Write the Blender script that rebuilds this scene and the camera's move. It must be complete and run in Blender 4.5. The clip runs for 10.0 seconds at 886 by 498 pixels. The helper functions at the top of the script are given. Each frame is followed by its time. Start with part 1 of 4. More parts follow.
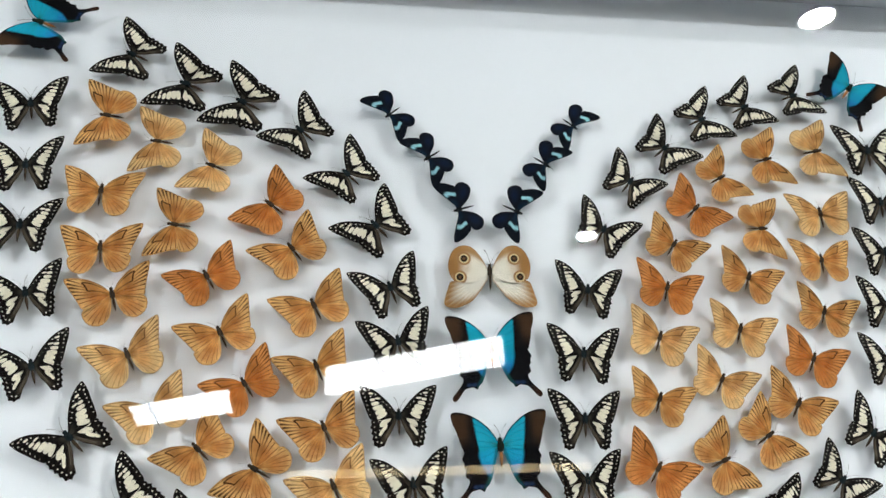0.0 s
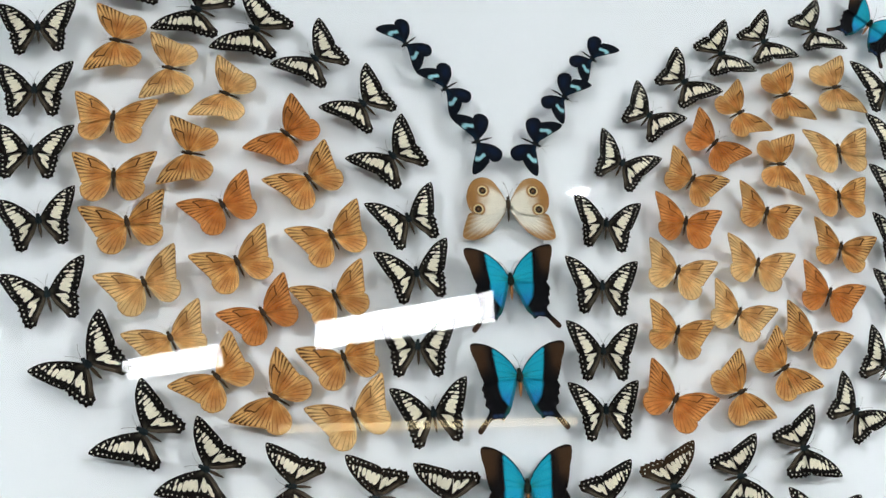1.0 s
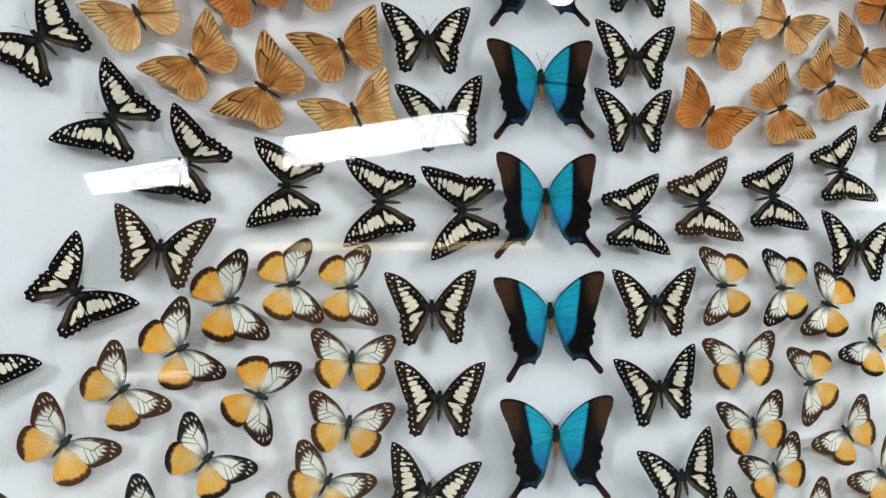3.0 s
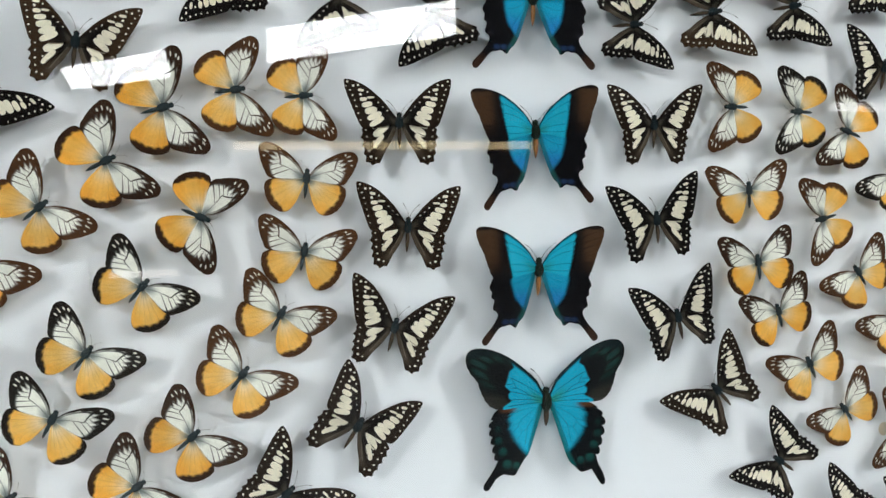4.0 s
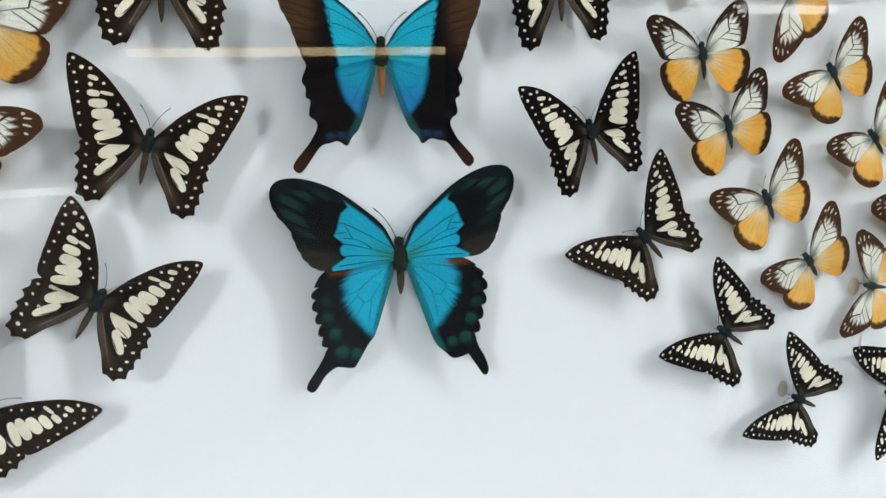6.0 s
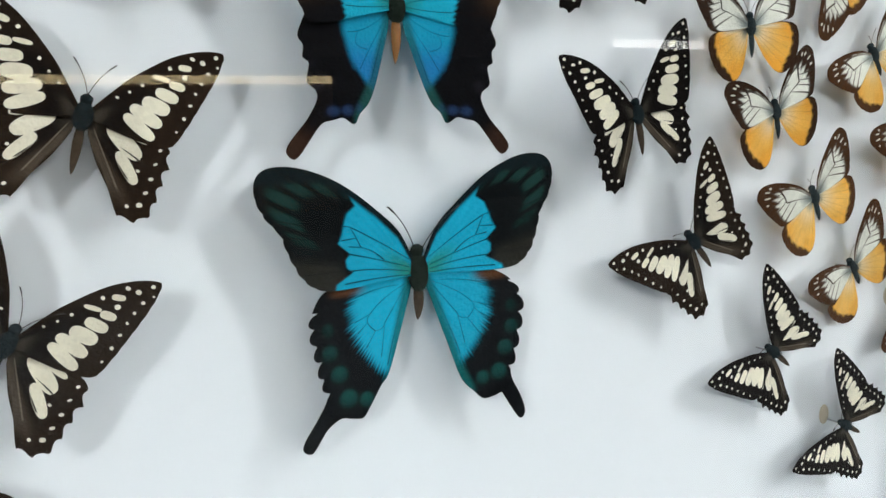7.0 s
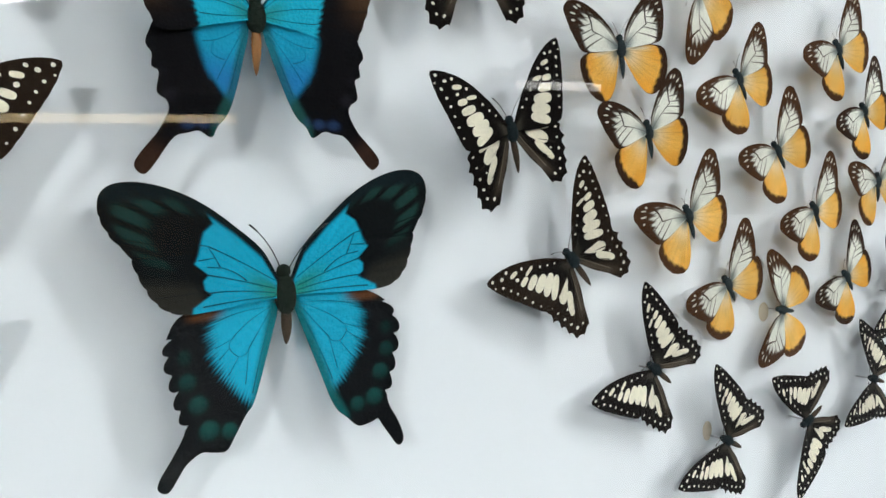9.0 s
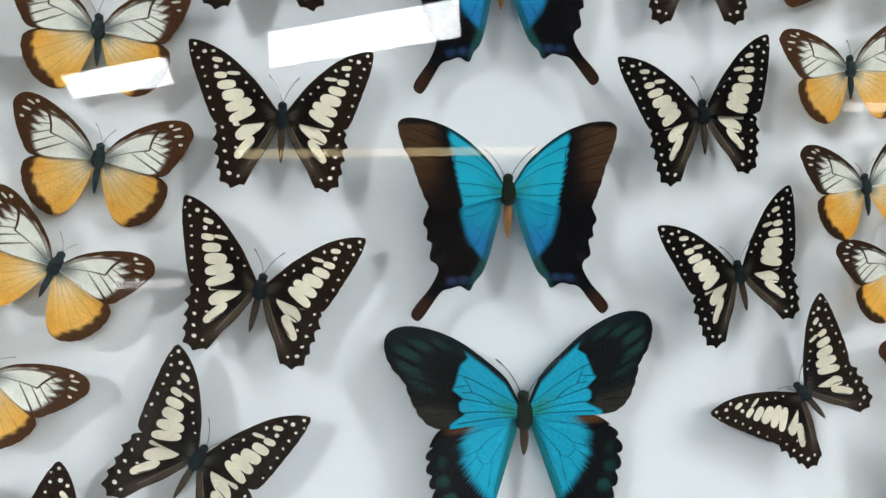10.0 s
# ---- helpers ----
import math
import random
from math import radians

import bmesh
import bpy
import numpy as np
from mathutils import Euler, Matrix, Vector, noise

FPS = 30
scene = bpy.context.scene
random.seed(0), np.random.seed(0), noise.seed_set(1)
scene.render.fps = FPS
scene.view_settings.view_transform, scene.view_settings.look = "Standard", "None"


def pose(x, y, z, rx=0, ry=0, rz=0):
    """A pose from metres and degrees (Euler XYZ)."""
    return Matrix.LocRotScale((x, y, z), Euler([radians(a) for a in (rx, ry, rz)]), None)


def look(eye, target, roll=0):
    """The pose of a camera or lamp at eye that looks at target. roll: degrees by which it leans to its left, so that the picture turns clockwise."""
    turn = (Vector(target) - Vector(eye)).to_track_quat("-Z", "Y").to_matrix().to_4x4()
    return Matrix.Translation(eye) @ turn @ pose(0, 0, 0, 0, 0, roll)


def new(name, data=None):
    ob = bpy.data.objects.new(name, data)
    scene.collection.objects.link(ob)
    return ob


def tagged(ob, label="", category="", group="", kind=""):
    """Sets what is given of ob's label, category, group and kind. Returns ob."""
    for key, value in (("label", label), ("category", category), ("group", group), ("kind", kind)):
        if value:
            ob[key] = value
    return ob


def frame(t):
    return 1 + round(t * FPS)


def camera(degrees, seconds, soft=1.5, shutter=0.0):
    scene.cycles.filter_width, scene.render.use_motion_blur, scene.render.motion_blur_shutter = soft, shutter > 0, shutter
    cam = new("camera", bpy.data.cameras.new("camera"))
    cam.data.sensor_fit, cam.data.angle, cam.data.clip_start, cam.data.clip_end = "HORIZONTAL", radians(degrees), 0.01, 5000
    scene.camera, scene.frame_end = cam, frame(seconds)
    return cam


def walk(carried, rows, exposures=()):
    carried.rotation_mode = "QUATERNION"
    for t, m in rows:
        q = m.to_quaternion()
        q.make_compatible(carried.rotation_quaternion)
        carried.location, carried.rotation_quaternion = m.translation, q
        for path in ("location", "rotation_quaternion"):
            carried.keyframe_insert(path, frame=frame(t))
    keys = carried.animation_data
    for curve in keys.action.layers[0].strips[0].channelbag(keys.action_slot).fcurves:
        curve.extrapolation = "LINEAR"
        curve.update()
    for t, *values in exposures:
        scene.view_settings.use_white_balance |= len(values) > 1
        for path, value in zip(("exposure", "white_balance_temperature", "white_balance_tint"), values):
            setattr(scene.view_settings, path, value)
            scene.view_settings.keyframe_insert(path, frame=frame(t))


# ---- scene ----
cam = camera(59.2, 10.0)
PATH = [
    (0, (-0.1425, -0.6532, 1.5196), (0.1461, 1.1965, 2.2232), -2.50),
    (0.5, (-0.1516, -0.6357, 1.5115), (0.1543, 1.2273, 2.1715), -2.60),
    (1, (-0.1669, -0.6350, 1.5015), (0.1510, 1.2462, 2.1013), -2.40),
    (1.5, (-0.1736, -0.6176, 1.4905), (0.1521, 1.2889, 1.9998), -2.20),
    (2, (-0.1761, -0.5777, 1.4723), (0.1586, 1.3570, 1.8528), -1.90),
    (2.2, (-0.1784, -0.5594, 1.4600), (0.1582, 1.3840, 1.7917), -1.80),
    (3.3, (-0.1863, -0.5237, 1.4050), (0.2304, 1.4300, 1.5013), -1.50),
    (3.5, (-0.1843, -0.5078, 1.3914), (0.2369, 1.4469, 1.4346), -1.50),
    (4, (-0.1614, -0.4701, 1.3690), (0.2601, 1.4832, 1.2860), -1.20),
    (4.5, (-0.1325, -0.4233, 1.3462), (0.3073, 1.5195, 1.1673), -1.20),
    (5, (-0.1018, -0.3967, 1.3373), (0.3582, 1.5322, 1.0769), -1.40),
    (5.5, (-0.0813, -0.3733, 1.3211), (0.4349, 1.5351, 1.0186), -1.80),
    (5.7, (-0.0763, -0.3564, 1.3137), (0.4704, 1.5409, 0.9955), -2.00),
    (6.8, (-0.0974, -0.2362, 1.2922), (0.7385, 1.5620, 1.0321), -2.30),
    (7, (-0.1004, -0.2338, 1.2892), (0.7794, 1.5448, 1.0391), -2.40),
    (7.5, (-0.1106, -0.2336, 1.2761), (0.8492, 1.5047, 1.0371), -3.20),
    (8, (-0.1077, -0.2400, 1.2735), (0.9402, 1.4498, 1.0579), -3.10),
    (8.5, (-0.0919, -0.2382, 1.2732), (1.0141, 1.4169, 1.0795), -2.80),
    (9, (-0.0855, -0.2327, 1.2811), (1.0018, 1.4381, 1.1192), -2.80),
    (9.5, (-0.0923, -0.2446, 1.3047), (0.7206, 1.5800, 1.2050), -2.20),
    (10, (-0.0823, -0.2863, 1.3231), (0.3163, 1.6726, 1.2630), -1.80),
]
walk(cam, [(t, look(eye, target, roll)) for t, eye, target, roll in PATH],
     exposures=[(0, 0.35), (1.0, 0.33), (2.2, 0.24), (3.5, 0.15), (10, 0.19)])

# ---- light: closed hall, lit by its ceiling fixtures ----
world = bpy.data.worlds.new("hall_air")
scene.world = world
world.use_nodes = True
world.node_tree.nodes["Background"].inputs[0].default_value = (0.9, 0.95, 1.0, 1)
world.node_tree.nodes["Background"].inputs[1].default_value = 0.05
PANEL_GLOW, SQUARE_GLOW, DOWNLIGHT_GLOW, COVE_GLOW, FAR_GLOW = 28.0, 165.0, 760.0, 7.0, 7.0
CEILING = 3.6


# ---- materials ----
def material(name):
    m = bpy.data.materials.new(name)
    m.use_nodes = True
    n = m.node_tree.nodes
    return m, n, m.node_tree.links, n["Principled BSDF"]


def plain(name, colour, rough=0.6, metal=0.0, grain=40.0, vary=0.08, bump=0.05, blotch=3.0, gloss=0.4):
    """Paint, metal or plaster: two scales of variation and a fine relief."""
    m, n, l, b = material(name)
    co = n.new("ShaderNodeTexCoord")
    fine, broad = n.new("ShaderNodeTexNoise"), n.new("ShaderNodeTexNoise")
    fine.inputs["Scale"].default_value, broad.inputs["Scale"].default_value = grain, blotch
    fine.inputs["Detail"].default_value = 4
    for t in (fine, broad):
        l.new(co.outputs["Object"], t.inputs["Vector"])
    add = n.new("ShaderNodeMath")
    l.new(fine.outputs[0], add.inputs[0])
    l.new(broad.outputs[0], add.inputs[1])
    span = n.new("ShaderNodeMapRange")
    span.inputs[1].default_value, span.inputs[2].default_value = 0.6, 1.4
    span.inputs[3].default_value, span.inputs[4].default_value = 1 - vary, 1 + vary
    l.new(add.outputs[0], span.inputs[0])
    mix = n.new("ShaderNodeVectorMath")
    mix.operation = "SCALE"
    mix.inputs[0].default_value = colour
    l.new(span.outputs[0], mix.inputs["Scale"])
    l.new(mix.outputs[0], b.inputs["Base Color"])
    b.inputs["Roughness"].default_value, b.inputs["Metallic"].default_value = rough, metal
    b.inputs["Specular IOR Level"].default_value = gloss
    bp = n.new("ShaderNodeBump")
    bp.inputs["Strength"].default_value, bp.inputs["Distance"].default_value = bump, 0.001
    l.new(fine.outputs[0], bp.inputs["Height"])
    l.new(bp.outputs[0], b.inputs["Normal"])
    return m


def wing_scales(name, rough, gloss, vary=0.16, through_light=0.0):
    """Wing membrane: pigment from the mesh, mottled by fine scale rows and faint wear."""
    m, n, l, b = material(name)
    pig = n.new("ShaderNodeAttribute")
    pig.attribute_name = "pigment"
    co, info = n.new("ShaderNodeTexCoord"), n.new("ShaderNodeObjectInfo")
    fine, broad = n.new("ShaderNodeTexNoise"), n.new("ShaderNodeTexNoise")
    fine.inputs["Scale"].default_value, fine.inputs["Detail"].default_value = 70.0, 5
    broad.inputs["Scale"].default_value = 9.0
    shift = n.new("ShaderNodeVectorMath")
    l.new(co.outputs["Object"], shift.inputs[0])
    l.new(info.outputs["Random"], shift.inputs[1])
    for t in (fine, broad):
        l.new(shift.outputs[0], t.inputs["Vector"])
    add = n.new("ShaderNodeMath")
    l.new(fine.outputs[0], add.inputs[0])
    l.new(broad.outputs[0], add.inputs[1])
    span = n.new("ShaderNodeMapRange")
    span.inputs[1].default_value, span.inputs[2].default_value = 0.6, 1.4
    span.inputs[3].default_value, span.inputs[4].default_value = 1 - vary, 1 + vary
    l.new(add.outputs[0], span.inputs[0])
    own = n.new("ShaderNodeMapRange")
    own.inputs[3].default_value, own.inputs[4].default_value = 0.9, 1.1
    l.new(info.outputs["Random"], own.inputs[0])
    both = n.new("ShaderNodeMath")
    both.operation = "MULTIPLY"
    l.new(span.outputs[0], both.inputs[0])
    l.new(own.outputs[0], both.inputs[1])
    mix = n.new("ShaderNodeVectorMath")
    mix.operation = "SCALE"
    l.new(pig.outputs["Color"], mix.inputs[0])
    l.new(both.outputs[0], mix.inputs["Scale"])
    l.new(mix.outputs[0], b.inputs["Base Color"])
    b.inputs["Roughness"].default_value = rough
    b.inputs["Specular IOR Level"].default_value = gloss
    bp = n.new("ShaderNodeBump")
    bp.inputs["Strength"].default_value, bp.inputs["Distance"].default_value = 0.25, 0.01
    l.new(fine.outputs[0], bp.inputs["Height"])
    l.new(bp.outputs[0], b.inputs["Normal"])
    return m


def glow(name, colour, strength):
    m, n, l, b = material(name)
    b.inputs["Base Color"].default_value = (0.8, 0.8, 0.8, 1)
    b.inputs["Emission Color"].default_value = (*colour, 1)
    b.inputs["Emission Strength"].default_value = strength
    return m


def pane_glass(name):
    m, n, l, b = material(name)
    n.remove(b)
    clear, shine, mix, fres = (n.new("ShaderNodeBsdfTransparent"), n.new("ShaderNodeBsdfGlossy"),
                               n.new("ShaderNodeMixShader"), n.new("ShaderNodeFresnel"))
    clear.inputs[0].default_value = (0.97, 0.985, 0.98, 1)
    shine.inputs["Roughness"].default_value = 0.003
    fres.inputs["IOR"].default_value = 1.5
    l.new(fres.outputs[0], mix.inputs[0])
    l.new(clear.outputs[0], mix.inputs[1])
    l.new(shine.outputs[0], mix.inputs[2])
    l.new(mix.outputs[0], n["Material Output"].inputs["Surface"])
    return m


M_BOARD = plain("white_backing_board", (0.80, 0.83, 0.86), 0.55, grain=300, vary=0.025, bump=0.08, blotch=5)
M_LINER = plain("white_case_liner", (0.72, 0.75, 0.78), 0.5, grain=200, vary=0.03)
M_FRAME = plain("grey_aluminium", (0.10, 0.11, 0.12), 0.35, 0.7, grain=150, vary=0.1)
M_WALL = plain("painted_wall", (0.07, 0.07, 0.072), 0.7, grain=60, vary=0.06)
M_CEIL = plain("ceiling_paint", (0.14, 0.14, 0.14), 0.8, grain=40, vary=0.05)
M_FLOOR = plain("floor_tile", (0.045, 0.043, 0.042), 0.45, grain=20, vary=0.12)
M_WOOD = plain("warm_wood", (0.34, 0.19, 0.09), 0.45, grain=12, vary=0.2)
M_GLASS = pane_glass("case_glass")
M_PANEL = glow("lit_diffuser", (0.955, 0.99, 1.0), PANEL_GLOW)
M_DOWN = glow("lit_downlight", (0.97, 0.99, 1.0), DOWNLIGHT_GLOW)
M_SQUARE = glow("lit_square_diffuser", (0.955, 0.99, 1.0), SQUARE_GLOW)
M_FAR = glow("lit_far_tube", (1.0, 0.98, 0.95), FAR_GLOW)
M_COVE = glow("lit_cove", (1.0, 0.78, 0.42), COVE_GLOW)
M_WING = wing_scales("wing_matt", 0.8, 0.03)
M_TAWNY = wing_scales("wing_tawny", 0.8, 0.03, 0.30)
M_SILK = wing_scales("wing_silky", 0.6, 0.03, 0.1)
M_FUR = plain("dark_fur", (0.014, 0.016, 0.017), 0.9, grain=60, vary=0.4, bump=0.8, gloss=0.03)
M_FUR_BROWN = plain("brown_fur", (0.055, 0.040, 0.028), 0.9, grain=60, vary=0.35, bump=0.8, gloss=0.03)
M_FUR_GREY = plain("grey_green_fur", (0.035, 0.048, 0.052), 0.9, grain=60, vary=0.35, bump=0.8, gloss=0.03)
M_FUR_GREEN = plain("dark_green_fur", (0.018, 0.026, 0.020), 0.9, grain=60, vary=0.5, bump=0.8, gloss=0.03)
M_FUR_TEAL = plain("dark_teal_fur", (0.016, 0.024, 0.027), 0.9, grain=60, vary=0.5, bump=0.8, gloss=0.03)
M_BELLY = plain("amber_abdomen", (0.26, 0.11, 0.03), 0.6, grain=30, vary=0.3, bump=0.3)
M_FEELER = plain("black_antenna", (0.015, 0.014, 0.013), 0.5)
M_PAPER = plain("beige_paper", (0.56, 0.49, 0.37), 0.8, grain=500, vary=0.15, bump=0.2)
M_PIN = plain("steel_pin", (0.5, 0.5, 0.52), 0.3, 1.0)


# ---- mesh helpers ----
def link(name, bm, mat, parent=None, smooth=False):
    me = bpy.data.meshes.new(name)
    bm.to_mesh(me)
    bm.free()
    me.materials.append(mat)
    if smooth:
        me.polygons.foreach_set("use_smooth", [True] * len(me.polygons))
    ob = new(name, me)
    ob.parent = parent
    return ob


def box(lo, hi, bevel=0.0):
    bm = bmesh.new()
    size = [b - a for a, b in zip(lo, hi)]
    mid = [(a + b) / 2 for a, b in zip(lo, hi)]
    bmesh.ops.create_cube(bm, size=1, matrix=Matrix.Translation(mid) @ Matrix.Diagonal((*size, 1)))
    if bevel:
        bmesh.ops.bevel(bm, geom=bm.edges[:], offset=bevel, segments=2, affect="EDGES")
    return bm


def structure(name, lo, hi, mat, label, category):
    return tagged(link(name, box(lo, hi), mat), label, category, kind="structure")


# ---- the hall ----
X0, X1, Y0, WALL = -12.0, 20.0, -17.7, 0.0285
structure("floor", (X0, Y0, -0.1), (X1, WALL + 0.2, 0.0), M_FLOOR, "polished grey floor of the exhibition hall", "floor")
structure("ceiling", (X0, Y0, CEILING + 0.004), (X1, WALL + 0.2, CEILING + 0.12), M_CEIL, "plain grey painted ceiling of the hall", "ceiling")
structure("wall_north", (X0, WALL, 0.0), (X1, WALL + 0.2, CEILING), M_WALL, "pale painted wall behind the display case", "wall")
structure("wall_south", (X0, Y0 - 0.2, 0.0), (X1, Y0, CEILING), M_WALL, "pale painted wall at the far end", "wall")
structure("wall_west", (X0 - 0.2, Y0, 0.0), (X0, WALL, CEILING), M_WALL, "pale painted side wall of the hall", "wall")
structure("wall_east", (X1, Y0, 0.0), (X1 + 0.2, WALL, CEILING), M_WALL, "pale painted side wall of the hall", "wall")


def ceiling_panel(corners, label, lit=M_PANEL):
    """A flat recessed luminaire with four corners on the ceiling: metal rim and glowing diffuser."""
    q = [Vector((*c, 0)) for c in corners]
    mid = sum(q, Vector()) / 4
    top = tagged(new("ceiling_light"), label, "ceiling light", "ceiling lights of the hall")
    top.location = mid + Vector((0, 0, CEILING))
    for name, mat, grow, low in (("frame", M_LINER, 0.04, 0.012), ("diffuser", lit, 0, 0.018)):
        bm = bmesh.new()
        ring = [(c - mid) + (c - mid).normalized() * grow for c in q]
        up = [bm.verts.new(p + Vector((0, 0, 0.004))) for p in ring]
        dn = [bm.verts.new(p - Vector((0, 0, low))) for p in ring]
        bm.faces.new(dn), bm.faces.new(up)
        for i in range(4):
            bm.faces.new((up[i], up[i - 1], dn[i - 1], dn[i]))
        bmesh.ops.recalc_face_normals(bm, faces=bm.faces[:])
        link(name, bm, mat, top)


LONG = "long white glowing panel light in the ceiling"
ceiling_panel(((-0.17, -8.95), (1.72, -7.45), (2.08, -8.97), (-0.19, -10.90)), LONG)
ceiling_panel(((-3.06, -11.60), (-1.48, -10.26), (-1.62, -12.20), (-3.35, -13.50)), LONG)
# The -4.42 square is an unseen added light, for shadows falling to the right.
for left in (4.61, -4.42):
    ceiling_panel(((left, -3.94), (left + 0.84, -3.94), (left + 0.84, -4.78), (left, -4.78)), "square white glowing panel light in the ceiling", M_SQUARE)


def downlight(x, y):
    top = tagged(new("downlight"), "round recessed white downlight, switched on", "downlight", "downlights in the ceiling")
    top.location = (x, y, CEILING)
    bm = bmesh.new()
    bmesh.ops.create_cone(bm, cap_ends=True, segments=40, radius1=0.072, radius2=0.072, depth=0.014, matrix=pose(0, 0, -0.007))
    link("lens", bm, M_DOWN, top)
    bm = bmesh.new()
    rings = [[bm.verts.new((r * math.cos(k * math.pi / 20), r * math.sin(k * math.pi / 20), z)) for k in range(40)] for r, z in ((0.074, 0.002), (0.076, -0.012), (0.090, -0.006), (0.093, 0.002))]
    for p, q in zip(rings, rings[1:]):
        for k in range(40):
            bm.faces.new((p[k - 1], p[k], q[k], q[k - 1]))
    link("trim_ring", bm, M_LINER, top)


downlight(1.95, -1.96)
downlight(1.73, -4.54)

far_light = tagged(new("tube_light"), "long white tube light mounted under the ceiling", "tube light")
far_light.location = (12.25, -13.5, CEILING)
link("body", box((-1.30, -0.08, -0.08), (1.30, 0.08, 0.003), 0.01), M_LINER, far_light)
link("tube_cover", box((-1.26, -0.07, -0.25), (1.26, 0.07, -0.082), 0.02), M_FAR, far_light)
panelling = tagged(new("wall_panelling"), "warm brown wooden wall panelling with a lit cove", "panelling")
panelling.location = (2.5, Y0, 0)
for k in range(10):
    link("board", box((-3.5 + k * 0.70, 0.002, 0.0), (-2.804 + k * 0.70, 0.04, 2.94), 0.004), M_WOOD, panelling)
link("cove_light", box((-3.5, 0.002, 2.955), (3.5, 0.06, 3.14), 0.01), M_COVE, panelling)
low_case = tagged(new("light_box"), "low lit white showcase on the floor", "light box")
low_case.location = (-2.9, Y0 + 0.3, 0)
link("plinth", box((-0.75, -0.2, 0), (0.75, 0.2, 0.16), 0.01), M_LINER, low_case)
link("lit_front", box((-0.7, 0.203, 0.20), (0.7, 0.23, 0.36), 0.006), M_FAR, low_case)
link("cap", box((-0.75, -0.2, 0.164), (0.75, 0.2, 0.46), 0.01), M_LINER, low_case)

# ---- the display case ----
BACK, GLASS, TOP, BASE, SIDE, LIP = 0.0100, -0.026, 2.075, 0.93, 0.80, 0.017
case = tagged(new("display_case"), "shallow wall case, white inside, grey metal frame", "display case")
case.location = (0, 0, 0)
link("backing_board", box((-SIDE, BACK, BASE), (SIDE, BACK + 0.012, TOP)), M_BOARD, case)
link("top_panel", box((-SIDE, GLASS, TOP + 0.002), (SIDE, BACK + 0.012, TOP + 0.02)), M_LINER, case)
link("bottom_panel", box((-SIDE, GLASS, BASE - 0.02), (SIDE, BACK + 0.012, BASE - 0.002)), M_LINER, case)
for s in (-1, 1):
    link("side_panel", box((min(s * (SIDE + 0.002), s * (SIDE + 0.02)), GLASS, BASE - 0.02), (max(s * (SIDE + 0.002), s * (SIDE + 0.02)), BACK + 0.012, TOP + 0.02)), M_LINER, case)
for lo, hi in (((-SIDE - 0.03, TOP - LIP), (SIDE + 0.03, TOP + 0.03)), ((-SIDE - 0.03, BASE - 0.03), (SIDE + 0.03, BASE + LIP)),
               ((-SIDE - 0.03, BASE + LIP + 0.001), (-SIDE + LIP, TOP - LIP - 0.001)), ((SIDE - LIP, BASE + LIP + 0.001), (SIDE + 0.03, TOP - LIP - 0.001))):
    link("frame_rail", box((lo[0], GLASS - 0.016, lo[1]), (hi[0], GLASS - 0.002, hi[1]), 0.002), M_FRAME, case)
glass_bm = bmesh.new()
glass_bm.faces.new([glass_bm.verts.new(p) for p in ((-SIDE, GLASS, BASE), (SIDE, GLASS, BASE), (SIDE, GLASS, TOP), (-SIDE, GLASS, TOP))])
pane = link("glass_pane", glass_bm, M_GLASS, case)
pane.visible_shadow = False


# ---- butterfly wings ----
def ramp(a, b, v):
    k = np.clip((v - a) / (b - a), 0, 1)
    return k * k * (3 - 2 * k)


def lay(base, colour, mask):
    return base + (np.array(colour) - base) * mask[..., None]


ROOT = {"fore": np.array((0.02, 0.0)), "hind": np.array((0.02, -0.012))}


def outline(pts, count):
    """Smooth closed-off curve through a few stations, walked in equal steps; also where each station falls on it (0 to 1)."""
    p = np.array(pts, float)
    p = np.vstack([2 * p[0] - p[1], p, 2 * p[-1] - p[-2]])
    fine = []
    for i in range(1, len(p) - 2):
        a, b, c, d = p[i - 1:i + 3]
        t = (np.arange(16) / 16)[:, None]
        fine.append(0.5 * (2 * b + (c - a) * t + (2 * a - 5 * b + 4 * c - d) * t * t + (3 * b - a - 3 * c + d) * t ** 3))
    fine = np.vstack(fine + [p[-2:-1]])
    far = np.concatenate([[0], np.cumsum(np.hypot(*np.diff(fine, axis=0).T))])
    far /= far[-1]
    u = np.linspace(0, 1, count)
    return np.stack([np.interp(u, far, fine[:, k]) for k in (0, 1)], 1), u, far[::16]


def relief(x, y, root, lift):
    """Height of the membrane: a gentle camber, drooping to the margin, with faint pleats along the veins."""
    dx, dy = x - root[0], y - root[1]
    R, A = np.hypot(dx, dy), np.arctan2(dy, dx)
    pleat = 0.0012 * np.abs(np.sin(14 * A)) * np.minimum(1, R / 0.12)
    return 0.020 * np.sin(np.pi * np.minimum(R / 0.55, 1) * 0.9) * R / 0.5 - 0.06 * R ** 2 + pleat + lift * (1 - 0.9 * R)


def blob(x, y, rx, ry, turn, colour, sides=12, square=2.6):
    """A rounded fleck of scales."""
    k = np.linspace(0, 2 * math.pi, sides, endpoint=False)
    c, s = np.cos(k), np.sin(k)
    e = 2 / square
    px, py = rx * np.sign(c) * np.abs(c) ** e, ry * np.sign(s) * np.abs(s) ** e
    a = radians(turn)
    return ("blob", x + px * math.cos(a) - py * math.sin(a), y + px * math.sin(a) + py * math.cos(a), colour, 1.0, 1.0)


